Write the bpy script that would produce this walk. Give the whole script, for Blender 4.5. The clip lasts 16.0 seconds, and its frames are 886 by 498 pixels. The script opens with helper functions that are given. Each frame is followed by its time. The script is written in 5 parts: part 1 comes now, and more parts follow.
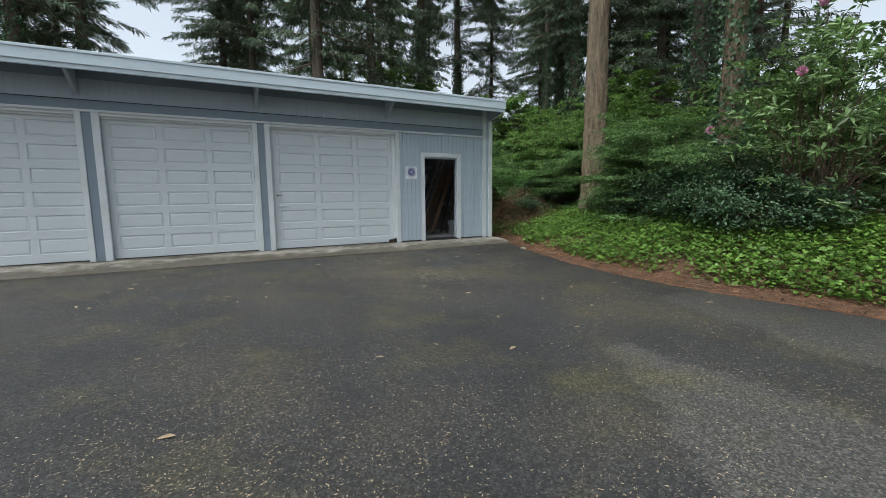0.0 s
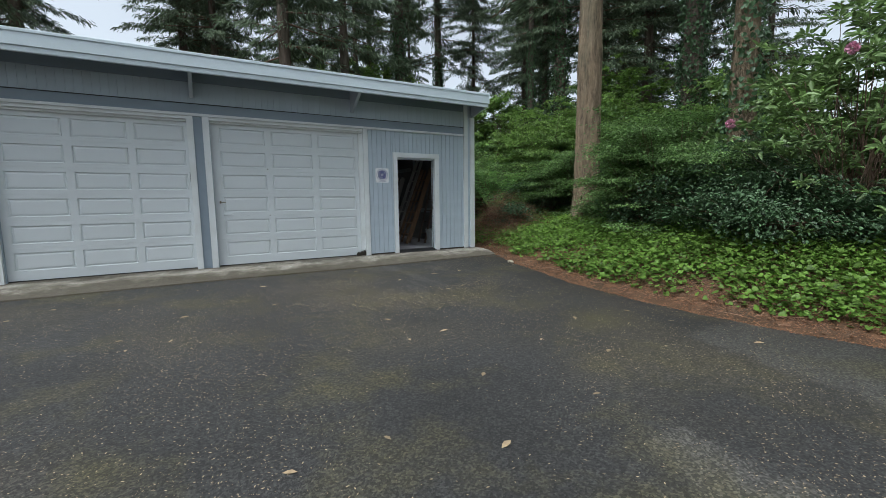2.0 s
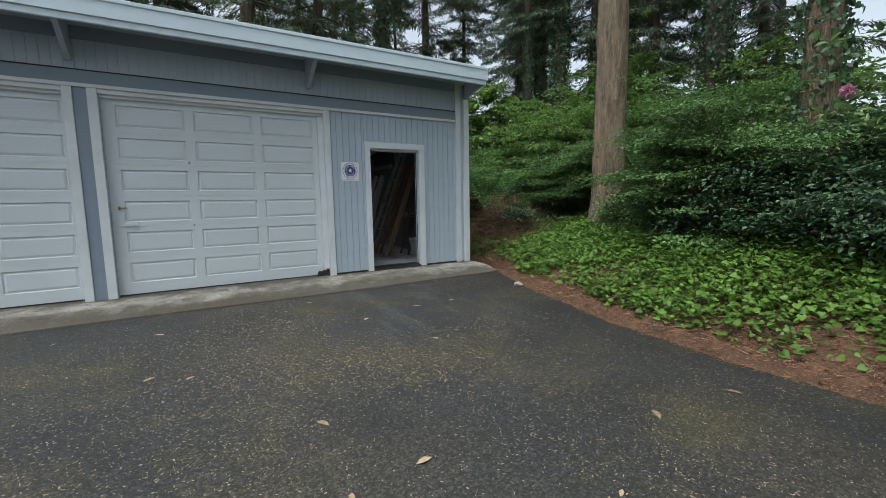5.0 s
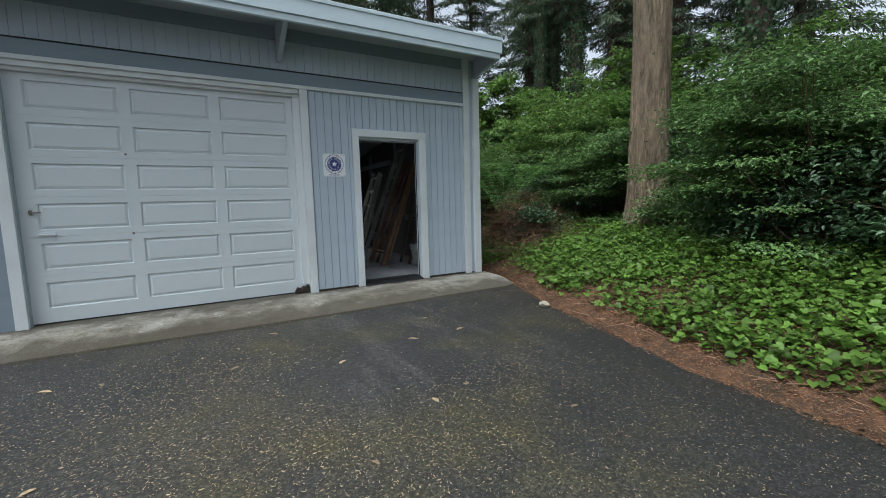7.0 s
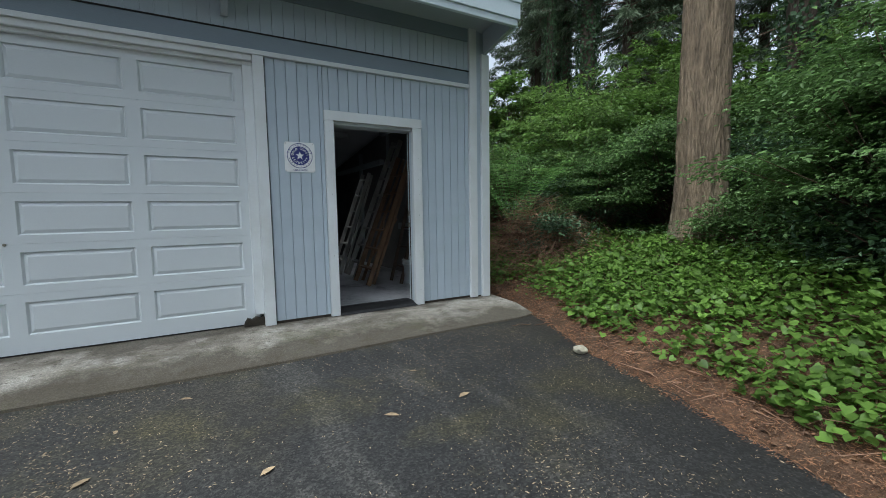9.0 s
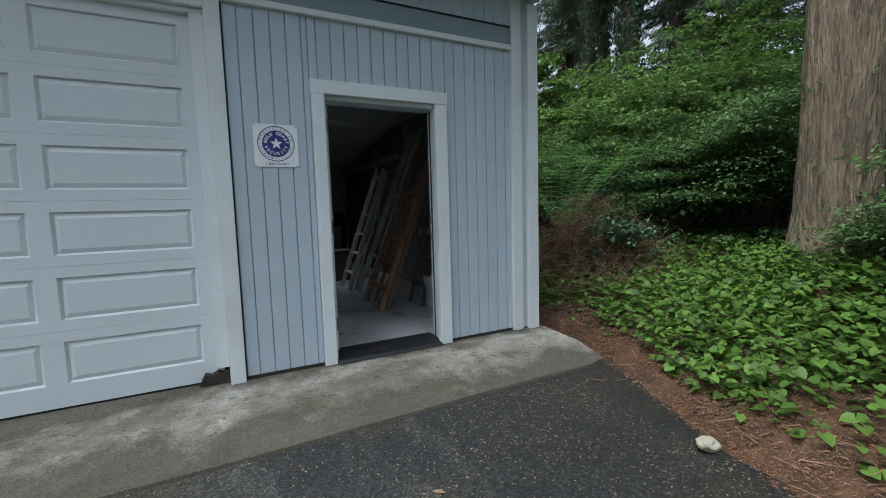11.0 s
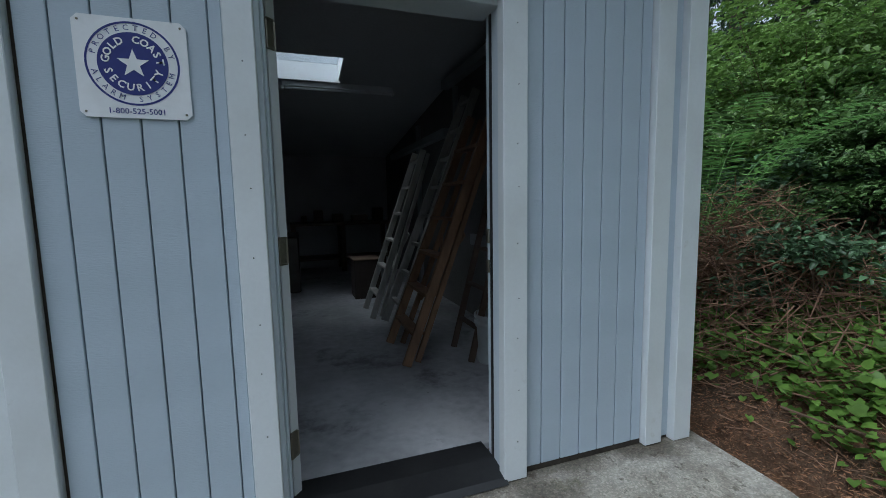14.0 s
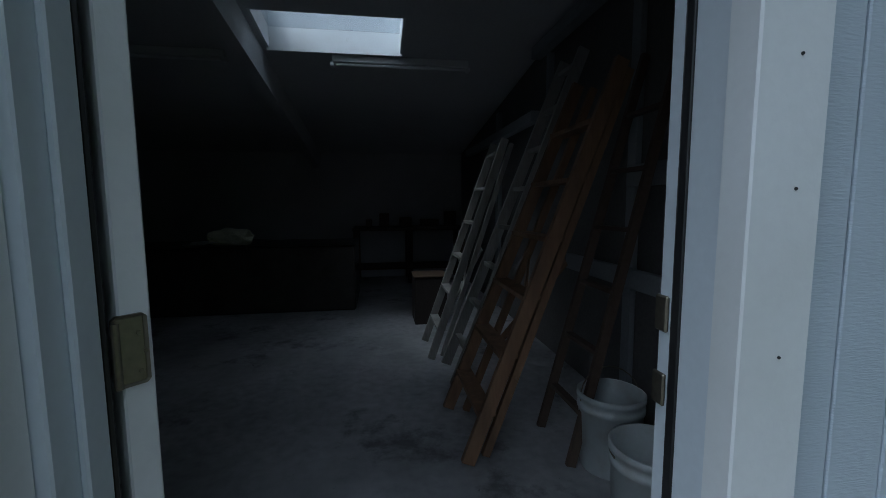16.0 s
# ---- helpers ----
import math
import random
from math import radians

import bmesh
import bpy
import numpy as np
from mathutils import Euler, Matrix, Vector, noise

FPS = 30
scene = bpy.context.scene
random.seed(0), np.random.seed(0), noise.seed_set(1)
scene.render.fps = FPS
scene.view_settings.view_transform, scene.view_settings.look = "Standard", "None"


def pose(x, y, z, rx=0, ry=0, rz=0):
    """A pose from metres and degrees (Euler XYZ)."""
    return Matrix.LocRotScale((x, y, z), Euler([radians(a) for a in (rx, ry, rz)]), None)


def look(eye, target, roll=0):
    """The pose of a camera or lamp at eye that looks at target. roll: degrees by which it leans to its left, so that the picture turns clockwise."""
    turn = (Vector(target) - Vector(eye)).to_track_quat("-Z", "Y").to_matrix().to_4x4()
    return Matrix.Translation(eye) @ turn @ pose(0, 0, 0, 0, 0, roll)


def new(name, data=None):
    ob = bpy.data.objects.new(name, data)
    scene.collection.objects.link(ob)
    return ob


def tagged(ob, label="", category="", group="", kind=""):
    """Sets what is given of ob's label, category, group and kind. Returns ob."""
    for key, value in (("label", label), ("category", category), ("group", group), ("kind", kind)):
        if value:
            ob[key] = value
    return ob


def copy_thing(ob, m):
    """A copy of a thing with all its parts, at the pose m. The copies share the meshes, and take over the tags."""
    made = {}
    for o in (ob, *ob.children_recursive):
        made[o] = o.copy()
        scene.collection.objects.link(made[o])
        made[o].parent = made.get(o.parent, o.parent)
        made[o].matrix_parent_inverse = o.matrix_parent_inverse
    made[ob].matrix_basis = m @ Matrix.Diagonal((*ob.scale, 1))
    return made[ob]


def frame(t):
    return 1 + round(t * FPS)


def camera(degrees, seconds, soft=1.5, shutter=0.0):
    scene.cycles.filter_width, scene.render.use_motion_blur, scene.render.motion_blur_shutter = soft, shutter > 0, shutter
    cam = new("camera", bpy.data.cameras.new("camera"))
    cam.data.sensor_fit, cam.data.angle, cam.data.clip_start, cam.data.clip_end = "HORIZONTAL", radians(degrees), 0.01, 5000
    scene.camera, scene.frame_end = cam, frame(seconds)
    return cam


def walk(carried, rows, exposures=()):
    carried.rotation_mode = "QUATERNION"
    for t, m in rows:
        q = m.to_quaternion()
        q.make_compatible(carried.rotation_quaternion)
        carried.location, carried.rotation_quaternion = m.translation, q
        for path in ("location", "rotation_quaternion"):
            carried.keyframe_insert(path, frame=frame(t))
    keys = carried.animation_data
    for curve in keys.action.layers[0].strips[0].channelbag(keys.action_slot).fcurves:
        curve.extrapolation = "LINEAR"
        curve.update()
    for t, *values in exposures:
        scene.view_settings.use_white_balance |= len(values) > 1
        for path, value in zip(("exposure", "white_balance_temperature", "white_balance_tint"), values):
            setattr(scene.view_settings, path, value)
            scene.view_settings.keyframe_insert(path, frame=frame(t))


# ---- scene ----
cam = camera(92.6, 16.0, soft=0.9)
PATH = [
    (0, (0.148, -0.017, 1.179), (1.076, 1.737, 0.934), -0.6),
    (0.5, (0.341, 0.236, 1.188), (1.286, 1.98, 0.936), -1.1),
    (1, (0.534, 0.499, 1.196), (1.481, 2.244, 0.953), -1.0),
    (1.5, (0.713, 0.765, 1.203), (1.676, 2.502, 0.968), -0.8),
    (2, (0.903, 1.048, 1.214), (1.898, 2.767, 0.988), -0.8),
    (2.5, (1.095, 1.346, 1.218), (2.105, 3.055, 0.972), -1.0),
    (3, (1.271, 1.649, 1.223), (2.29, 3.353, 0.986), -0.7),
    (5.5, (2.157, 3.031, 1.26), (3.191, 4.728, 1.035), -1.1),
    (6, (2.329, 3.294, 1.25), (3.342, 5.003, 1.021), -0.6),
    (6.5, (2.505, 3.577, 1.243), (3.505, 5.294, 1.019), -1.3),
    (7, (2.692, 3.863, 1.225), (3.691, 5.582, 1.009), -1.6),
    (7.5, (2.874, 4.152, 1.216), (3.876, 5.87, 1.005), -1.5),
    (8, (3.06, 4.463, 1.221), (4.065, 6.181, 1.027), -1.7),
    (8.5, (3.25, 4.749, 1.213), (4.257, 6.468, 1.038), -1.1),
    (9, (3.402, 5.037, 1.198), (4.4, 6.761, 1.021), -0.9),
    (11.5, (4.136, 6.511, 1.293), (4.996, 8.306, 1.1), -1.3),
    (12, (4.275, 6.791, 1.299), (5.099, 8.602, 1.101), -0.7),
    (12.5, (4.39, 7.074, 1.326), (5.197, 8.896, 1.153), -0.9),
    (13, (4.526, 7.346, 1.324), (5.314, 9.177, 1.15), -1.2),
    (13.5, (4.675, 7.595, 1.316), (5.394, 9.45, 1.108), -1.2),
    (14, (4.773, 7.899, 1.335), (5.43, 9.776, 1.118), -1.1),
    (14.5, (4.896, 8.18, 1.345), (5.456, 10.089, 1.142), -0.9),
    (15, (5.008, 8.436, 1.352), (5.442, 10.378, 1.142), 0.2),
    (15.5, (5.029, 8.723, 1.378), (5.41, 10.676, 1.176), -0.2),
    (16, (5.1, 8.964, 1.376), (5.4, 10.93, 1.168), -0.3),
]
EXPO = [(0.0, 0.66, 6000, 5), (9.0, 0.64, 5780, 4), (12.5, 0.56, 5600, 4), (14.5, 0.42, 5400, 4), (16.0, 0.36, 5250, 4)]
walk(cam, [(t, look(eye, target, roll)) for t, eye, target, roll in PATH], EXPO)

# ---- world and sun: an overcast day ----
SUN_EL, SUN_AZ = 66.0, 252.0
world = bpy.data.worlds.new("overcast")
scene.world = world
world.use_nodes = True
wn = world.node_tree
bg = wn.nodes["Background"]
sky = wn.nodes.new("ShaderNodeTexSky")
sky.sky_type = "NISHITA"
sky.sun_disc = False
sky.sun_elevation, sky.sun_rotation = radians(SUN_EL), radians(SUN_AZ)
sky.dust_density, sky.air_density = 4.0, 1.0
hsv = wn.nodes.new("ShaderNodeHueSaturation")
hsv.inputs["Saturation"].default_value = 0.25
wn.links.new(sky.outputs[0], hsv.inputs["Color"])
wn.links.new(hsv.outputs[0], bg.inputs["Color"])
bg.inputs["Strength"].default_value = 0.15
sun = new("sun", bpy.data.lights.new("sun", "SUN"))
sun.data.energy, sun.data.angle, sun.data.color = 0.95, radians(36), (1.0, 0.97, 0.93)
az, el = radians(SUN_AZ), radians(SUN_EL)
sun.matrix_world = look((0, 0, 30), (-math.sin(az) * math.cos(el), -math.cos(az) * math.cos(el), 30 - math.sin(el)))


# ---- materials ----
def mat(name, color, rough=0.6, metal=0.0, spread=0.12, scale=3.0, fine=60.0, bump=0.15, dirt=None, dirt_amount=0.0,
        dirt_scale=1.2, stretch=(1, 1, 1), island=0.0, object_rand=0.0, translucent=0.0, spec=0.5, bump_dist=0.004):
    m = bpy.data.materials.new(name)
    m.use_nodes = True
    n, l = m.node_tree.nodes, m.node_tree.links
    b = n["Principled BSDF"]
    b.inputs["Roughness"].default_value, b.inputs["Metallic"].default_value = rough, metal
    b.inputs["Specular IOR Level"].default_value = spec
    co = n.new("ShaderNodeTexCoord")
    mp = n.new("ShaderNodeMapping")
    mp.inputs["Scale"].default_value = stretch
    l.new(co.outputs["Object"], mp.inputs["Vector"])

    def noise_tex(s, detail=4.0):
        t = n.new("ShaderNodeTexNoise")
        t.inputs["Scale"].default_value, t.inputs["Detail"].default_value = s, detail
        l.new(mp.outputs[0], t.inputs["Vector"])
        return t.outputs["Fac"]

    def math_node(op, a, v):
        k = n.new("ShaderNodeMath")
        k.operation = op
        l.new(a, k.inputs[0])
        if isinstance(v, float):
            k.inputs[1].default_value = v
        else:
            l.new(v, k.inputs[1])
        return k.outputs[0]

    big, small = noise_tex(scale), noise_tex(fine, 3.0)
    s = math_node("ADD", math_node("MULTIPLY", big, 1.2), math_node("MULTIPLY", small, 0.8))
    s = math_node("ADD", math_node("MULTIPLY", math_node("SUBTRACT", s, 1.0), spread * 2.4), 1.0)
    if island:
        g = n.new("ShaderNodeNewGeometry")
        s = math_node("MULTIPLY", s, math_node("ADD", math_node("MULTIPLY", g.outputs["Random Per Island"], island * 2), 1.0 - island))
    if object_rand:
        o = n.new("ShaderNodeObjectInfo")
        s = math_node("MULTIPLY", s, math_node("ADD", math_node("MULTIPLY", o.outputs["Random"], object_rand * 2), 1.0 - object_rand))
    mul = n.new("ShaderNodeMix")
    mul.data_type, mul.blend_type = "RGBA", "MULTIPLY"
    mul.inputs["Factor"].default_value = 1.0
    mul.inputs["A"].default_value = (*color, 1)
    l.new(s, mul.inputs["B"])
    out = mul.outputs["Result"]
    if dirt:
        ramp = n.new("ShaderNodeMapRange")
        ramp.inputs["From Min"].default_value, ramp.inputs["From Max"].default_value = 0.48, 0.70
        ramp.inputs["To Max"].default_value = dirt_amount
        l.new(noise_tex(dirt_scale, 6.0), ramp.inputs["Value"])
        mx = n.new("ShaderNodeMix")
        mx.data_type = "RGBA"
        mx.inputs["B"].default_value = (*dirt, 1)
        l.new(ramp.outputs[0], mx.inputs["Factor"])
        l.new(out, mx.inputs["A"])
        out = mx.outputs["Result"]
    l.new(out, b.inputs["Base Color"])
    if bump:
        bn = n.new("ShaderNodeBump")
        bn.inputs["Strength"].default_value, bn.inputs["Distance"].default_value = bump, bump_dist
        l.new(small, bn.inputs["Height"])
        l.new(bn.outputs[0], b.inputs["Normal"])
    if translucent:
        tr = n.new("ShaderNodeBsdfTranslucent")
        l.new(out, tr.inputs["Color"])
        ms = n.new("ShaderNodeMixShader")
        ms.inputs[0].default_value = translucent
        l.new(b.outputs[0], ms.inputs[1])
        l.new(tr.outputs[0], ms.inputs[2])
        l.new(ms.outputs[0], n["Material Output"].inputs["Surface"])
    return m


SIDING = mat("painted_siding", (0.47, 0.54, 0.605), 0.55, spread=0.05, scale=1.5, fine=90, bump=0.35, stretch=(0.5, 1, 3.0), object_rand=0.025, dirt=(0.38, 0.46, 0.51), dirt_amount=0.3)
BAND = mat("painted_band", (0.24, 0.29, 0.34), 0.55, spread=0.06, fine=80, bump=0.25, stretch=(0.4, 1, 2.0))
WHITE = mat("white_trim_paint", (0.72, 0.75, 0.76), 0.45, spread=0.04, scale=2, fine=70, bump=0.15, dirt=(0.55, 0.56, 0.53), dirt_amount=0.35, dirt_scale=2.5)
DOORW = mat("white_garage_door_paint", (0.66, 0.70, 0.72), 0.42, spread=0.03, scale=1.0, fine=120, bump=0.08, dirt=(0.60, 0.62, 0.62), dirt_amount=0.3)
FASCIA = mat("painted_metal_fascia", (0.66, 0.75, 0.80), 0.35, spread=0.04, scale=1.0, fine=40, bump=0.05)
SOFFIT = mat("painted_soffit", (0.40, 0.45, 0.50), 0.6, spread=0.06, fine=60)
ROOFING = mat("grey_roofing", (0.12, 0.12, 0.12), 0.9, spread=0.2, fine=90, bump=0.4)
CONCRETE = mat("weathered_concrete", (0.34, 0.31, 0.26), 0.85, spread=0.22, scale=9, fine=140, bump=0.8, dirt=(0.09, 0.075, 0.05), dirt_amount=0.9, dirt_scale=1.4, stretch=(0.7, 1.6, 1))
GROOVE = mat("groove_paint", (0.38, 0.44, 0.50), 0.7, spread=0.1)
FLOORM = mat("garage_floor_concrete", (0.43, 0.43, 0.44), 0.7, spread=0.4, scale=1.5, fine=16, bump=0.15, dirt=(0.20, 0.20, 0.20), dirt_amount=0.6, dirt_scale=1.0)
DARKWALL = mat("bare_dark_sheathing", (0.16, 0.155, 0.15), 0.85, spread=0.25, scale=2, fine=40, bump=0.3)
PALEWALL = mat("dusty_plasterboard", (0.56, 0.56, 0.57), 0.85, spread=0.15, scale=1.2, fine=40, bump=0.1)
CEIL = mat("white_painted_ceiling", (0.62, 0.63, 0.65), 0.8, spread=0.1, scale=1.2, fine=40, bump=0.1)
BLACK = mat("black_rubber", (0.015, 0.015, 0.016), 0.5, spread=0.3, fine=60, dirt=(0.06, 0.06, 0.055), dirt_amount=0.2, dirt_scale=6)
STEEL = mat("dull_brass_steel", (0.25, 0.23, 0.18), 0.4, metal=0.9, spread=0.2, fine=90)
TUBE = mat("white_enamel", (0.75, 0.77, 0.78), 0.4, spread=0.05)


# ---- building helpers ----
def bm_box(bm, x0, y0, z0, x1, y1, z1, bevel=0.0):
    r = bmesh.ops.create_cube(bm, size=1.0, matrix=Matrix.Translation(((x0 + x1) / 2, (y0 + y1) / 2, (z0 + z1) / 2)) @ Matrix.Diagonal((x1 - x0, y1 - y0, z1 - z0, 1)))
    if bevel:
        edges = list({e for v in r["verts"] for e in v.link_edges})
        bmesh.ops.bevel(bm, geom=edges, offset=bevel, segments=1, affect="EDGES")
    return bm


def part(name, bm, material, parent=None, label="", smooth=False):
    me = bpy.data.meshes.new(name)
    if smooth:
        for f in bm.faces:
            f.smooth = True
    bm.to_mesh(me)
    bm.free()
    for m in (material if isinstance(material, (list, tuple)) else [material]):
        me.materials.append(m)
    ob = new(name, me)
    if parent:
        ob.parent = parent
    if label:
        ob["label"] = label
    return ob


def raw(name, verts, faces, material, parent=None, smooth=False):
    me = bpy.data.meshes.new(name)
    verts = np.asarray(verts, dtype=np.float32)
    faces = np.asarray(faces, dtype=np.int32)
    me.vertices.add(len(verts))
    me.vertices.foreach_set("co", verts.ravel())
    k = faces.shape[1]
    me.loops.add(faces.size)
    me.loops.foreach_set("vertex_index", faces.ravel())
    me.polygons.add(len(faces))
    me.polygons.foreach_set("loop_start", np.arange(0, faces.size, k, dtype=np.int32))
    me.polygons.foreach_set("loop_total", np.full(len(faces), k, dtype=np.int32))
    if smooth:
        me.polygons.foreach_set("use_smooth", np.ones(len(faces), dtype=bool))
    me.update(calc_edges=True)
    me.validate()
    me.materials.append(material)
    ob = new(name, me)
    if parent:
        ob.parent = parent
    return ob


def box(name, x0, y0, z0, x1, y1, z1, material, parent=None, label="", bevel=0.003):
    return part(name, bm_box(bmesh.new(), x0, y0, z0, x1, y1, z1, bevel), material, parent, label)


def empty(name, x=0.0, y=0.0, z=0.0):
    ob = new(name)
    ob.location = (x, y, z)
    return ob


def structure(ob, label, category):
    return tagged(ob, label, category, kind="structure")


# ---- ground ----
EDGE_Y = np.array([-40.0, -8.0, -2.0, 1.5, 2.8, 4.3, 5.6, 7.5, 8.8, 9.6, 12.0, 60.0])
EDGE_X = np.array([30.0, 14.0, 8.2, 6.05, 5.75, 5.62, 5.78, 6.28, 6.80, 6.95, 7.1, 7.1])


def edge_x(y):
    return np.interp(y, EDGE_Y, EDGE_X)


def asphalt_z(y):
    return -0.015 - 0.012 * np.clip(8.5 - np.asarray(y, float), 0, 30)


def bank_z(x, y):
    """Height of the earth beside and behind the tarmac."""
    x, y = np.asarray(x, float), np.asarray(y, float)
    d = x - edge_x(y)
    up = np.where(d > 0, 0.34 * np.clip(d, 0, 1.9) + 0.07 * np.clip(d - 1.9, 0, 12), -0.10)
    lumps = 0.035 * np.sin(2.1 * x + 1.3 * y) * np.sin(1.7 * y - 0.9 * x) * np.clip(d, 0, 1)
    return asphalt_z(y) + up + lumps + np.clip(d * 0.4, 0, 0.03)


def sheet(name, xs, ys, zf, material):
    X, Y = np.meshgrid(xs, ys)
    Z = zf(X, Y)
    nx, ny = len(xs), len(ys)
    i = np.arange(nx * ny).reshape(ny, nx)
    f = np.stack([i[:-1, :-1], i[:-1, 1:], i[1:, 1:], i[1:, :-1]], -1).reshape(-1, 4)
    return raw(name, np.stack([X, Y, Z], -1).reshape(-1, 3), f, material, smooth=True)

# ---- ground sheets ----
SOIL = mat("needle_litter_soil", (0.105, 0.058, 0.032), 0.95, spread=0.5, scale=4, fine=120, bump=0.9, bump_dist=0.02, dirt=(0.07, 0.05, 0.03), dirt_amount=0.8, dirt_scale=2.0)
ASPHALT = mat("worn_asphalt", (0.0268, 0.0262, 0.0248), 0.82, spread=0.35, scale=1.1, fine=120, bump=0.8, bump_dist=0.006, dirt=(0.052, 0.045, 0.031), dirt_amount=0.85, dirt_scale=0.5)


def add_patches(m):
    """Dry pale patches with ragged edges, scuffs before the side door and stone speckle, laid over the tarmac's colour."""
    n, l = m.node_tree.nodes, m.node_tree.links
    b = n["Principled BSDF"]
    old = b.inputs["Base Color"].links[0].from_socket
    co = n.new("ShaderNodeTexCoord").outputs["Object"]

    def op(kind, a, c=0.0):
        k = n.new("ShaderNodeMath")
        k.operation = kind
        for s_, v in zip(k.inputs, (a, c)):
            if isinstance(v, (int, float)):
                s_.default_value = v
            else:
                l.new(v, s_)
        return k.outputs[0]

    def noise_at(scale, detail, rough=0.6):
        t = n.new("ShaderNodeTexNoise")
        t.inputs["Scale"].default_value, t.inputs["Detail"].default_value, t.inputs["Roughness"].default_value = scale, detail, rough
        l.new(co, t.inputs["Vector"])
        return t.outputs["Fac"]

    def ramp(v, lo, hi):
        k = n.new("ShaderNodeMapRange")
        k.inputs["From Min"].default_value, k.inputs["From Max"].default_value = lo, hi
        l.new(v, k.inputs["Value"])
        return k.outputs[0]

    sep = n.new("ShaderNodeSeparateXYZ")
    l.new(co, sep.inputs[0])
    x, y = sep.outputs["X"], sep.outputs["Y"]
    # two pale dry strips along the drive with a damp runnel between them
    rag = op("ADD", op("MULTIPLY", op("SUBTRACT", noise_at(1.6, 6.0), 0.5), 0.9), op("MULTIPLY", op("SUBTRACT", noise_at(7.0, 4.0), 0.5), 0.25))
    lower = op("MULTIPLY", ramp(op("ADD", op("SUBTRACT", op("SUBTRACT", x, op("MULTIPLY", y, 0.70)), 1.31), rag), 0.0, 0.10), ramp(op("ADD", op("SUBTRACT", 3.30, x), rag), 0.0, 0.10))
    lower = op("MULTIPLY", lower, ramp(op("ADD", op("SUBTRACT", 2.45, y), rag), 0.0, 0.12))
    upper = op("MULTIPLY", ramp(op("ADD", op("SUBTRACT", op("SUBTRACT", x, op("MULTIPLY", y, 0.20)), 4.08), rag), 0.0, 0.10), ramp(op("ADD", op("SUBTRACT", 3.30, y), rag), 0.0, 0.12))
    pale = op("MAXIMUM", lower, upper)
    # scuffed streaks before the apron
    mp = n.new("ShaderNodeMapping")
    mp.inputs["Rotation"].default_value = (0, 0, radians(-14))
    mp.inputs["Scale"].default_value = (2.6, 0.55, 1)
    l.new(co, mp.inputs["Vector"])
    st = n.new("ShaderNodeTexNoise")
    st.inputs["Scale"].default_value, st.inputs["Detail"].default_value = 1.3, 5.0
    l.new(mp.outputs[0], st.inputs["Vector"])
    zone = op("MULTIPLY", op("MULTIPLY", ramp(x, 3.2, 3.8), ramp(x, 5.7, 5.2)), ramp(y, 5.6, 6.6))
    scuff = op("MULTIPLY", op("MULTIPLY", ramp(st.outputs["Fac"], 0.53, 0.61), zone), 0.62)
    both = op("MAXIMUM", op("MULTIPLY", pale, 0.85), scuff)
    mx = n.new("ShaderNodeMix")
    mx.data_type = "RGBA"
    mx.inputs["B"].default_value = (0.064, 0.061, 0.054, 1)
    l.new(both, mx.inputs["Factor"])
    l.new(old, mx.inputs["A"])
    # greenish film of moss near the edges
    moss = n.new("ShaderNodeMix")
    moss.data_type = "RGBA"
    moss.inputs["B"].default_value = (0.078, 0.068, 0.024, 1)
    l.new(op("MULTIPLY", ramp(noise_at(0.8, 7.0, 0.7), 0.50, 0.70), 0.65), moss.inputs["Factor"])
    l.new(mx.outputs["Result"], moss.inputs["A"])
    l.new(moss.outputs["Result"], b.inputs["Base Color"])


def add_chips(m, scale, depth, low, high):
    """Exposed stones of uneven brightness over a material's colour."""
    n, l = m.node_tree.nodes, m.node_tree.links
    b = n["Principled BSDF"]
    old = b.inputs["Base Color"].links[0].from_socket
    vo = n.new("ShaderNodeTexVoronoi")
    vo.inputs["Scale"].default_value = scale
    l.new(n.new("ShaderNodeTexCoord").outputs["Object"], vo.inputs["Vector"])
    sp = n.new("ShaderNodeSeparateColor")
    l.new(vo.outputs["Color"], sp.inputs[0])
    pw = n.new("ShaderNodeMath")
    pw.operation = "POWER"
    l.new(sp.outputs[0], pw.inputs[0])
    pw.inputs[1].default_value = 2.0
    rg = n.new("ShaderNodeMapRange")
    rg.inputs["To Min"].default_value, rg.inputs["To Max"].default_value = low, high
    l.new(pw.outputs[0], rg.inputs["Value"])
    chip = n.new("ShaderNodeMix")
    chip.data_type, chip.blend_type = "RGBA", "MULTIPLY"
    chip.inputs["Factor"].default_value = depth
    l.new(old, chip.inputs["A"])
    l.new(rg.outputs[0], chip.inputs["B"])
    l.new(chip.outputs["Result"], b.inputs["Base Color"])


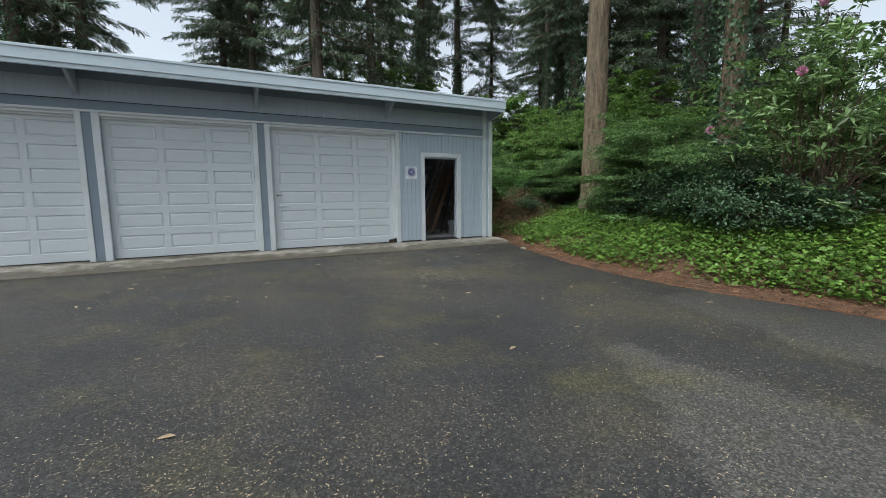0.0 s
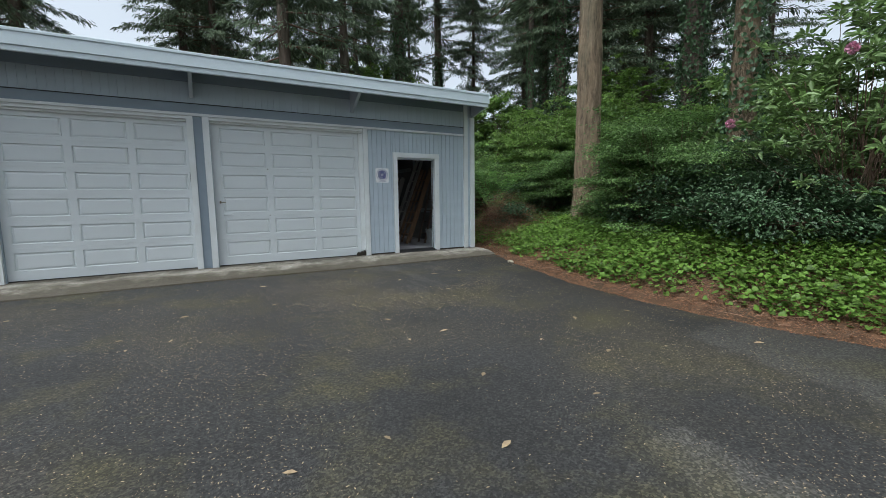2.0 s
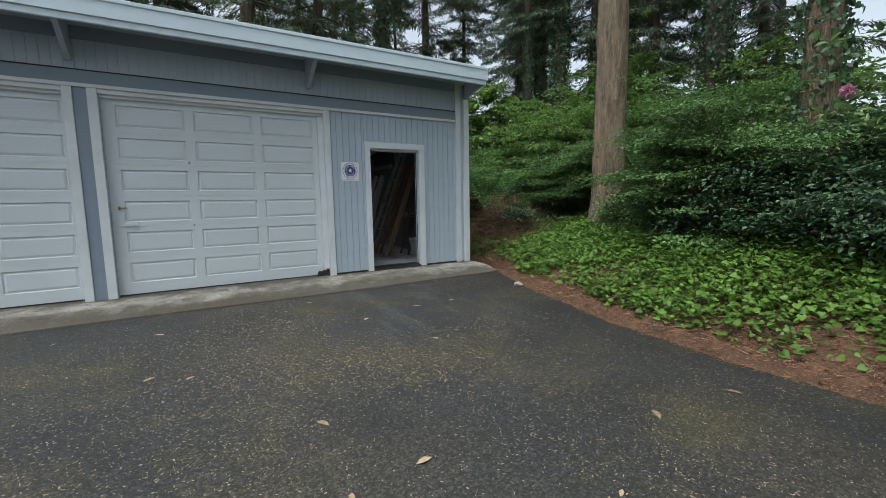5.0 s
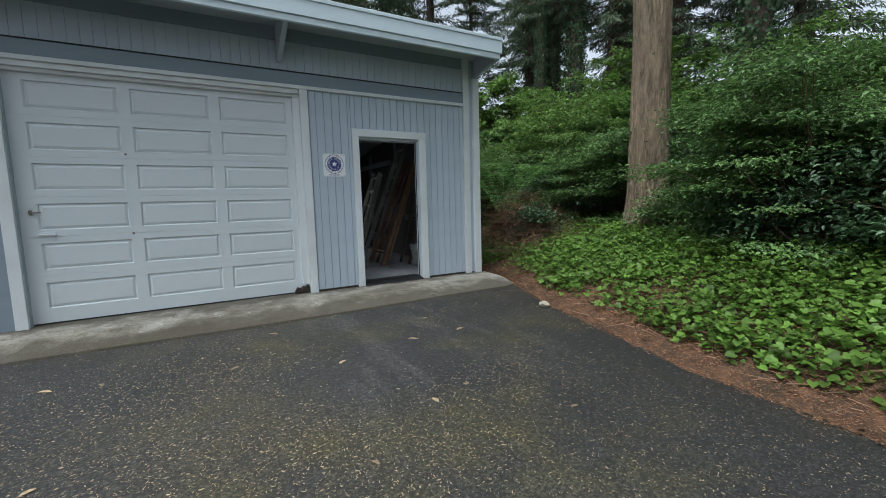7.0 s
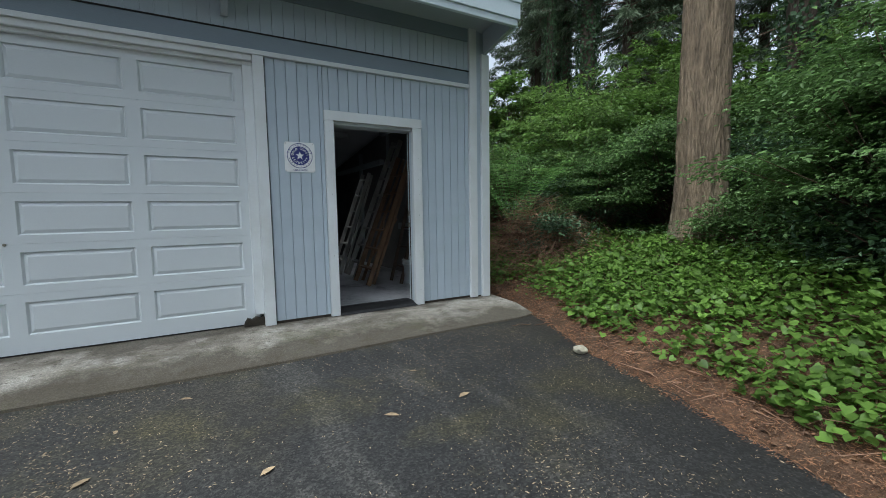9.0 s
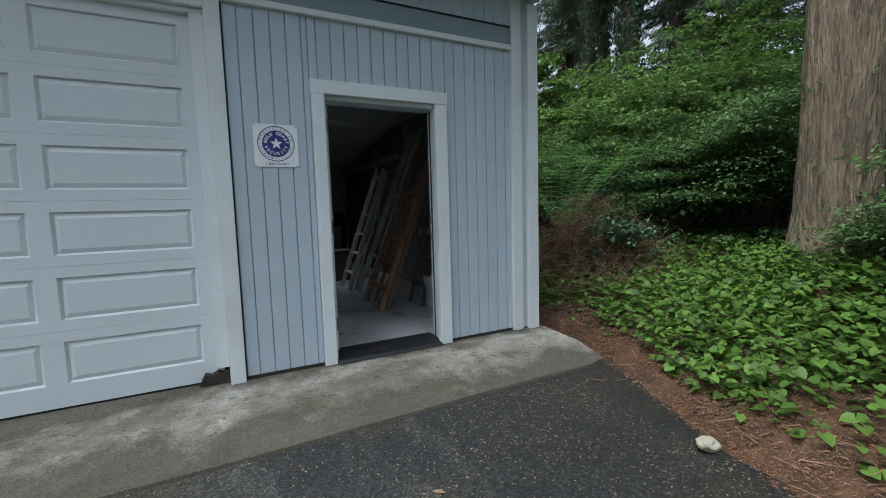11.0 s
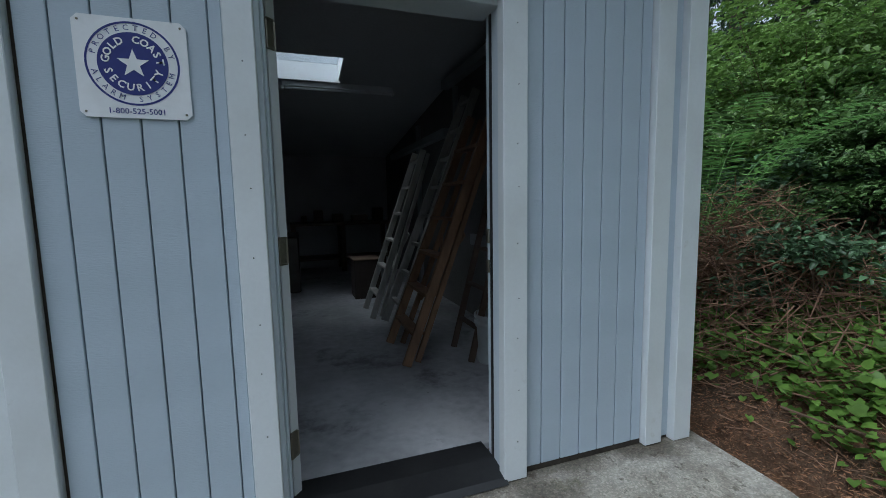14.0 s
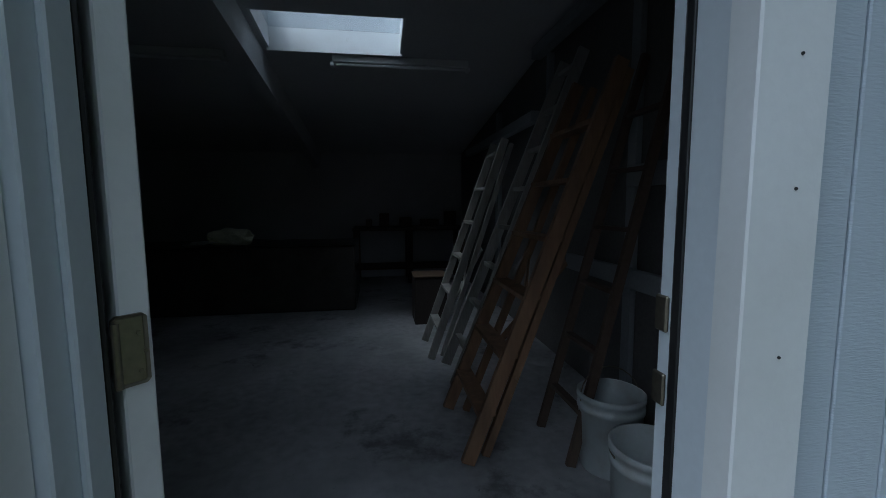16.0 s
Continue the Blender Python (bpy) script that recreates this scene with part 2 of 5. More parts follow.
def add_stain(m, color, scale, lo, hi, amount, detail=8.0, shift=0.0):
    """Blotches with ragged edges over a material's colour."""
    n, l = m.node_tree.nodes, m.node_tree.links
    b = n["Principled BSDF"]
    old = b.inputs["Base Color"].links[0].from_socket
    mp = n.new("ShaderNodeMapping")
    mp.inputs["Location"].default_value = (shift, shift * 0.7, 0)
    l.new(n.new("ShaderNodeTexCoord").outputs["Object"], mp.inputs["Vector"])
    t = n.new("ShaderNodeTexNoise")
    t.inputs["Scale"].default_value, t.inputs["Detail"].default_value, t.inputs["Roughness"].default_value = scale, detail, 0.68
    l.new(mp.outputs[0], t.inputs["Vector"])
    k = n.new("ShaderNodeMapRange")
    k.inputs["From Min"].default_value, k.inputs["From Max"].default_value, k.inputs["To Max"].default_value = lo, hi, amount
    l.new(t.outputs["Fac"], k.inputs["Value"])
    mx = n.new("ShaderNodeMix")
    mx.data_type = "RGBA"
    mx.inputs["B"].default_value = (*color, 1)
    l.new(k.outputs[0], mx.inputs["Factor"])
    l.new(old, mx.inputs["A"])
    l.new(mx.outputs["Result"], b.inputs["Base Color"])


add_stain(CONCRETE, (0.50, 0.47, 0.42), 2.2, 0.51, 0.64, 0.65, shift=3.0)
add_stain(CONCRETE, (0.10, 0.085, 0.058), 2.6, 0.55, 0.66, 0.6, shift=7.0)
add_stain(CONCRETE, (0.12, 0.11, 0.05), 4.5, 0.58, 0.68, 0.6, shift=1.0)
add_stain(FLOORM, (0.50, 0.50, 0.50), 1.6, 0.53, 0.66, 0.7, shift=5.0)
add_stain(FLOORM, (0.10, 0.10, 0.10), 2.3, 0.56, 0.66, 0.7, shift=2.0)
add_stain(FLOORM, (0.05, 0.05, 0.05), 14.0, 0.68, 0.72, 0.8, shift=4.0)
add_stain(WHITE, (0.42, 0.40, 0.33), 6.0, 0.64, 0.75, 0.5, shift=2.0)
add_stain(SOIL, (0.19, 0.10, 0.052), 5.0, 0.50, 0.62, 0.8, shift=2.0)


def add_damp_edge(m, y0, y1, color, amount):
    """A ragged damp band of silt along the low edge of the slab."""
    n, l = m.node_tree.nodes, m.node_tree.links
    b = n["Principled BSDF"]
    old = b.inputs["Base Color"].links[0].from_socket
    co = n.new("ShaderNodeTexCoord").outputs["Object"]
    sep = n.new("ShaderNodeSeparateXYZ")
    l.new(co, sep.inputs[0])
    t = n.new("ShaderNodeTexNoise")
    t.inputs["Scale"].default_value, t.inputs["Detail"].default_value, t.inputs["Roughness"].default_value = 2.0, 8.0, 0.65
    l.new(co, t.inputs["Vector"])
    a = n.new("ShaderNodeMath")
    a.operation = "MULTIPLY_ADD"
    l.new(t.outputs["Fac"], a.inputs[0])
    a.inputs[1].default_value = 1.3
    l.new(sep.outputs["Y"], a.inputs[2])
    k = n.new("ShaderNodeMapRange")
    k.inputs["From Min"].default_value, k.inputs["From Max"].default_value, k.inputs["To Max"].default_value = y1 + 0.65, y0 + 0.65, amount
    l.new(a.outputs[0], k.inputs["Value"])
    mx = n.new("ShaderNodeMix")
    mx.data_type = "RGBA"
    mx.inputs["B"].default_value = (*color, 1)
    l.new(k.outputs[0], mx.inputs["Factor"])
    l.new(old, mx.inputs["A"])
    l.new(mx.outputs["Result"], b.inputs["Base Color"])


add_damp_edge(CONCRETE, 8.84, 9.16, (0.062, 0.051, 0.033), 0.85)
add_stain(CONCRETE, (0.075, 0.06, 0.04), 16.0, 0.58, 0.64, 0.7, shift=9.0)
add_stain(CONCRETE, (0.085, 0.09, 0.035), 1.7, 0.56, 0.66, 0.4, shift=11.0)
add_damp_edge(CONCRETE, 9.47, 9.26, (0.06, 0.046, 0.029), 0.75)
add_patches(ASPHALT)
add_chips(ASPHALT, 90.0, 0.8, 0.40, 2.4)
add_chips(CONCRETE, 130.0, 0.4, 0.55, 1.9)

far_x = np.concatenate([np.linspace(-400, -12, 12), np.linspace(-10, 5, 16), np.arange(5.2, 14, 0.12), np.linspace(14.5, 40, 30), np.linspace(60, 400, 10)])
far_y = np.concatenate([np.linspace(-400, -12, 12), np.arange(-10, 14, 0.15), np.linspace(14.5, 40, 30), np.linspace(60, 400, 10)])


def ground_z(x, y):
    z = bank_z(x, y)
    return np.where((x < 6.9) & (y > 8.9), -0.25, z)


structure(sheet("ground", far_x, far_y, ground_z, SOIL), "brown soil bank covered in needle litter", "ground")

# the tarmac ends in a slightly wavy edge
ay = np.concatenate([np.linspace(-30, -4, 14), np.arange(-3.8, 8.75, 0.1)])
av, af = [], []
for j, y in enumerate(ay):
    ex = float(edge_x(y)) + 0.035 * math.sin(3.1 * y) + 0.02 * math.sin(9.7 * y + 1)
    zz = float(asphalt_z(y))
    for u in (0.0, 0.35, 0.6, 0.8, 0.93, 1.0):
        av.append((-25 + (ex + 25) * u, y, zz))
    av.append((ex + 0.01, y, zz - 0.12))
for j in range(len(ay) - 1):
    for k in range(6):
        a = j * 7 + k
        af.append((a, a + 1, a + 8, a + 7))
road = raw("driveway", av, af, ASPHALT, smooth=False)
structure(road, "dark worn asphalt driveway strewn with petals", "driveway")

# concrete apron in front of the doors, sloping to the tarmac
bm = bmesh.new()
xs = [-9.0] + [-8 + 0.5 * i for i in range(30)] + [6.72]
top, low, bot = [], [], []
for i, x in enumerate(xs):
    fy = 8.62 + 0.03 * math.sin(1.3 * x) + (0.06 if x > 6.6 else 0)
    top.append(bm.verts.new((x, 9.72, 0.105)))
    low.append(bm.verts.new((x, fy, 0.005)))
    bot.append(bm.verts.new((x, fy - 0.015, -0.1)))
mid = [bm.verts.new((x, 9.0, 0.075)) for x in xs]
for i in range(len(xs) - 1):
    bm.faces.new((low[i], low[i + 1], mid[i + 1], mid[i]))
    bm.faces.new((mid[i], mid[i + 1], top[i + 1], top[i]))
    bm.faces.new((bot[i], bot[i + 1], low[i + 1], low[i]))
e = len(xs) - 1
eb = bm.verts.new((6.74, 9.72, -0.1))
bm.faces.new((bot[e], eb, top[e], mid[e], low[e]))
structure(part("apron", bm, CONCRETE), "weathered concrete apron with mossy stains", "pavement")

# ---- garage shell ----
FRONT, BACK, LEFT, RIGHT = 9.50, 16.40, -4.60, 6.645
SLOPE = 0.125


def soffit_z(y):
    return 3.13 - SLOPE * (y - 9.47)


structure(box("floor", LEFT, 9.73, -0.05, RIGHT - 0.1, BACK, 0.13, FLOORM, bevel=0), "grey stained concrete garage floor", "floor")


def prism(bm, pts, axis, a, b):
    """Extrude a polygon of two coordinates along an axis from a to b."""
    def at(p, v):
        q = list(p)
        q.insert(axis, v)
        return q
    lo = [bm.verts.new(at(p, a)) for p in pts]
    hi = [bm.verts.new(at(p, b)) for p in pts]
    n = len(pts)
    bm.faces.new(lo)
    bm.faces.new(hi[::-1])
    for i in range(n):
        bm.faces.new((lo[i], hi[i], hi[(i + 1) % n], lo[(i + 1) % n]))
    bmesh.ops.recalc_face_normals(bm, faces=bm.faces[:])
    return bm


def side_wall(name, x0, x1):
    pts = [(9.53, -0.1), (BACK, -0.1), (BACK, soffit_z(BACK) + 0.28), (9.53, soffit_z(9.53) + 0.28)]
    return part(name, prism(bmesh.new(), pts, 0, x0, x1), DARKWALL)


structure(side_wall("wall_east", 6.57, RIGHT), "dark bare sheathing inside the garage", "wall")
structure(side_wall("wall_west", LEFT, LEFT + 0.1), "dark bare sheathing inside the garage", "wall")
structure(box("wall_north", LEFT, BACK, -0.1, RIGHT, BACK + 0.1, soffit_z(BACK) + 0.26, PALEWALL, bevel=0), "dark back wall of the garage", "wall")

# front wall backing, with openings for the three big doors and the side door
bays = [(1.20, 3.90), (-1.56, 0.92), (-4.31, -1.83)]
DOOR_TOP = 2.64
wall = empty("wall_south", 1.0, 9.5, 0.1)
structure(wall, "grey-blue grooved board front wall of the garage", "wall")


def wall_piece(name, x0, y0, z0, x1, y1, z1, material, label="", bevel=0.003):
    ob = box(name, x0, y0, z0, x1, y1, z1, material, wall, label, bevel)
    ob.matrix_parent_inverse = Matrix.Translation((-1.0, -9.5, -0.1))
    return ob


wall_piece("backing", LEFT, 9.515, DOOR_TOP, RIGHT, 9.62, 3.40, GROOVE, bevel=0)
wall_piece("backing", 3.946, 9.515, 0.0, 4.66, 9.62, DOOR_TOP, GROOVE, bevel=0)
wall_piece("backing", 4.66, 9.515, 2.19, 5.62, 9.62, DOOR_TOP, GROOVE, bevel=0)
wall_piece("backing", 5.62, 9.515, 0.0, RIGHT - 0.1, 9.62, DOOR_TOP, GROOVE, bevel=0)
wall_piece("backing", 0.92, 9.515, 0.0, 1.20, 9.62, DOOR_TOP, GROOVE, bevel=0)
wall_piece("backing", -1.83, 9.515, 0.0, -1.56, 9.62, DOOR_TOP, GROOVE, bevel=0)
wall_piece("backing", LEFT, 9.515, 0.0, -4.31, 9.62, DOOR_TOP, GROOVE, bevel=0)

# trim, bands and corner boards
wall_piece("frieze_board", LEFT, 9.478, 2.735, 6.37, 9.515, 2.885, BAND, "darker blue-grey frieze board")
# thin black strip stands in for the shadow line above the frieze
wall_piece("drip_cap", LEFT, 9.465, 2.885, 6.37, 9.515, 2.896, BLACK, "black strip standing in for a shadow line")
wall_piece("header_trim", LEFT, 9.460, 2.690, 6.37, 9.515, 2.733, WHITE, "white header trim")
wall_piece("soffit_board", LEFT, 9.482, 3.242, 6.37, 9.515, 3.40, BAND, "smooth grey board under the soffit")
wall_piece("corner_batten", 6.375, 9.462, 0.10, 6.48, 9.515, 3.40, WHITE, "white corner batten")
wall_piece("corner_board", 6.55, 9.452, 0.095, 6.662, 9.56, 3.12, WHITE, "white corner board")
wall_piece("corner_infill", 6.48, 9.492, 0.11, 6.55, 9.515, 3.40, SIDING)
wall_piece("pillar", 0.955, 9.488, 0.09, 1.09, 9.515, 2.69, BAND, "darker blue-grey pillar")
wall_piece("pillar", -1.82, 9.488, 0.09, -1.68, 9.515, 2.69, BAND, "darker blue-grey pillar")
wall_piece("pillar", LEFT, 9.488, 0.09, -4.39, 9.515, 2.69, BAND, "darker blue-grey pillar")
for x0, x1 in ((1.09, 1.19), (-1.68, -1.57), (-4.39, -4.26), (0.86, 0.955), (-1.91, -1.82), (3.935, 4.035)):
    wall_piece("door_trim", x0, 9.468, 0.09, x1, 9.60, 2.69, WHITE, "white door trim")
wall_piece("door_trim", 3.85, 9.52, 0.21, 3.935, 9.60, 2.595, WHITE, "white door trim")
wall_piece("head_casing", 3.85, 9.49, 2.636, 3.934, 9.60, 2.689, WHITE)
for x0, x1 in ((1.19, 3.85), (-1.57, 0.86), (-4.26, -1.91)):
    wall_piece("head_casing", x0, 9.49, 2.635, x1, 9.60, 2.69, WHITE)
    wall_piece("head_stop", x0, 9.53, 2.60, x1, 9.60, 2.635, WHITE)
wall_piece("door_trim", 3.85, 9.53, 2.60, 3.935, 9.60, 2.635, WHITE)
ROT = mat("rotten_wet_wood", (0.035, 0.028, 0.020), 0.9, spread=0.6, scale=14, fine=60, bump=0.8)
bm = prism(bmesh.new(), [(3.745, 0.10), (3.934, 0.10), (3.934, 0.178), (3.92, 0.188), (3.895, 0.172), (3.86, 0.186), (3.82, 0.165), (3.78, 0.178), (3.755, 0.14)], 1, 9.515, 9.58)
ob = part("rot_patch", bm, ROT, wall, "rotten dark trim foot")
ob.matrix_parent_inverse = Matrix.Translation((-1.0, -9.5, -0.1))

# rotten foot of the boards, and a dark strip as the shaded gap beside the trim
for x0, x1 in ((4.045, 4.588), (5.702, 6.373), (6.481, 6.549)):
    wall_piece("rotten_foot", x0, 9.4975, 0.098, x1, 9.514, 0.1235, ROT, "rotten dark board foot", bevel=0)
wall_piece("open_joint", 4.0352, 9.506, 0.10, 4.0440, 9.5145, 2.69, ROT, "dark strip standing in for a shaded gap", bevel=0)

# side door casing and jambs
wall_piece("casing", 4.59, 9.462, 0.10, 4.683, 9.515, 2.15, WHITE, "white door casing")
wall_piece("casing", 5.588, 9.462, 0.10, 5.70, 9.515, 2.15, WHITE, "white door casing")
wall_piece("casing_head", 4.585, 9.460, 2.15, 5.705, 9.515, 2.25, WHITE, "white door casing")
JAMB = mat("grey_blue_jamb_paint", (0.60, 0.66, 0.71), 0.5, spread=0.06, scale=2, fine=60, bump=0.1)
wall_piece("jamb", 4.66, 9.516, 0.10, 4.70, 9.618, 2.15, JAMB)
wall_piece("jamb", 5.60, 9.516, 0.10, 5.635, 9.648, 2.15, JAMB)
wall_piece("jamb_head", 4.70, 9.516, 2.12, 5.60, 9.68, 2.16, JAMB)
wall_piece("weatherstrip", 5.596, 9.590, 0.13, 5.5995, 9.612, 2.12, BLACK, "black weatherstrip")
wall_piece("door_stop", 4.70, 9.56, 0.13, 4.712, 9.61, 2.12, JAMB)
wall_piece("weatherstrip", 4.685, 9.619, 0.13, 4.71, 9.629, 2.12, BLACK, "black weatherstrip")
wall_piece("strike_plate", 5.592, 9.618, 1.15, 5.5995, 9.650, 1.215, STEEL, "brass strike plate")
wall_piece("strike_plate", 5.592, 9.618, 1.015, 5.5995, 9.650, 1.075, STEEL, "brass strike plate")
bm = prism(bmesh.new(), [(9.445, 0.10), (9.74, 0.10), (9.74, 0.14), (9.60, 0.143), (9.47, 0.122)], 0, 4.69, 5.60)
ob = part("threshold", bm, BLACK, wall, "black rubber threshold")
ob.matrix_parent_inverse = Matrix.Translation((-1.0, -9.5, -0.1))

# nail heads in the casing
for x in (4.637, 5.652):
    for k in range(9):
        bm = bmesh.new()
        bmesh.ops.create_cone(bm, cap_ends=True, segments=6, radius1=0.0027, radius2=0.0022, depth=0.002, matrix=Matrix.Translation((x + 0.006 * (k % 2), 9.4612, 0.28 + 0.215 * k + 0.02 * ((k * 7) % 3))) @ Matrix.Rotation(radians(90), 4, "X"))
        ob = part("nail", bm, BLACK, wall, "dark nail head")
        ob.matrix_parent_inverse = Matrix.Translation((-1.0, -9.5, -0.1))

# ---- roof ----
roof = empty("roof", 1.0, 9.0, 3.2)
structure(roof, "low sloping shed roof with pale metal fascia", "roof")
INV = Matrix.Translation((-1.0, -9.0, -3.2))


def roof_part(name, bm, material, label=""):
    ob = part(name, bm, material, roof, label)
    ob.matrix_parent_inverse = INV
    return ob


SKY = (4.20, 12.31, 5.34, 12.89)
RX0, RX1, RY0, RY1 = -5.0, 6.66, 8.93, 16.9


def slab(x0, y0, x1, y1, under, thick, material, name):
    pts = [(y0, soffit_z(y0) + under), (y1, soffit_z(y1) + under), (y1, soffit_z(y1) + under + thick), (y0, soffit_z(y0) + under + thick)]
    return roof_part(name, prism(bmesh.new(), pts, 0, x0, x1), material)


for x0, y0, x1, y1 in ((RX0, RY0, SKY[0], RY1), (SKY[2], RY0, RX1, RY1), (SKY[0], RY0, SKY[2], SKY[1]), (SKY[0], SKY[3], SKY[2], RY1)):
    slab(x0, y0, x1, y1, 0.288, 0.055, ROOFING, "roof_deck")
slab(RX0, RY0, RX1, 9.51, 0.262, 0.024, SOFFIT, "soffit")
for name, y0, y1, z0, z1, over in (("fascia", 8.885, 8.93, 3.252, 3.325, 0.0), ("fascia", 8.865, 8.93, 3.325, 3.495, 0.03), ("drip_edge", 8.852, 8.95, 3.495, 3.54, 0.035)):
    roof_part(name, bm_box(bmesh.new(), RX0 - over, y0, z0, RX1 + over - 0.02, y1, z1, 0.004), FASCIA, "pale blue-grey metal fascia")
roof_part("rake_board", prism(bmesh.new(), [(8.93, soffit_z(8.93) + 0.06), (RY1, soffit_z(RY1) + 0.06), (RY1, soffit_z(RY1) + 0.33), (8.93, soffit_z(8.93) + 0.33)], 0, RX1 - 0.01, RX1 + 0.02), FASCIA)
for x in (-4.62, -1.85, 0.96, 3.72):
    pts = [(9.480, 2.985), (9.480, 3.385), (8.935, 3.44), (8.935, 3.26), (9.44, 2.98)]
    roof_part("bracket", prism(bmesh.new(), pts, 0, x - 0.028, x + 0.028), SOFFIT, "painted roof bracket")
roof_part("bracket", prism(bmesh.new(), [(9.46, 3.11), (9.46, 3.385), (8.935, 3.44), (8.935, 3.24)], 0, 6.575, 6.615), SOFFIT, "painted roof bracket")

# ceiling with a skylight well
bm = bmesh.new()
for x0, y0, x1, y1 in ((LEFT + 0.1, 9.62, SKY[0], BACK), (SKY[2], 9.62, 6.57, BACK), (SKY[0], 9.62, SKY[2], SKY[1]), (SKY[0], SKY[3], SKY[2], BACK)):
    prism(bm, [(y0, soffit_z(y0)), (y1, soffit_z(y1)), (y1, soffit_z(y1) + 0.025), (y0, soffit_z(y0) + 0.025)], 0, x0, x1)
structure(part("ceiling", bm, CEIL), "dusty white sloping ceiling boards", "ceiling")
skylight = empty("window_1", 4.83, 12.7, 2.8)
structure(skylight, "rooftop skylight in a white boxed well", "skylight")
GLASS = bpy.data.materials.new("skylight_glazing")
GLASS.use_nodes = True
gb = GLASS.node_tree.nodes["Principled BSDF"]
gb.inputs["Transmission Weight"].default_value, gb.inputs["Roughness"].default_value = 1.0, 0.25
gb.inputs["Base Color"].default_value = (0.88, 0.93, 0.97, 1)
INV2 = Matrix.Translation((-4.83, -12.7, -2.8))


def sky_part(name, bm, material):
    ob = part(name, bm, material, skylight)
    ob.matrix_parent_inverse = INV2
    return ob


zb, zt = soffit_z(SKY[3]), soffit_z(SKY[1])
sky_part("well_side", bm_box(bmesh.new(), SKY[0], SKY[3] - 0.02, zb - 0.02, SKY[2], SKY[3], zb + 0.40), WHITE)
sky_part("well_side", bm_box(bmesh.new(), SKY[0], SKY[1], zt, SKY[2], SKY[1] + 0.02, zt + 0.40), WHITE)
sky_part("well_side", prism(bmesh.new(), [(12.33, zt), (12.87, zb), (12.87, zb + 0.40), (12.33, zt + 0.40)], 0, SKY[0], SKY[0] + 0.02), WHITE)
sky_part("well_side", prism(bmesh.new(), [(12.33, zt), (12.87, zb), (12.87, zb + 0.40), (12.33, zt + 0.40)], 0, SKY[2] - 0.02, SKY[2]), WHITE)
pane = sky_part("pane", prism(bmesh.new(), [(12.33, zt + 0.17), (12.87, zb + 0.17), (12.87, zb + 0.178), (12.33, zt + 0.178)], 0, SKY[0] + 0.02, SKY[2] - 0.02), GLASS)
pane.visible_shadow = False

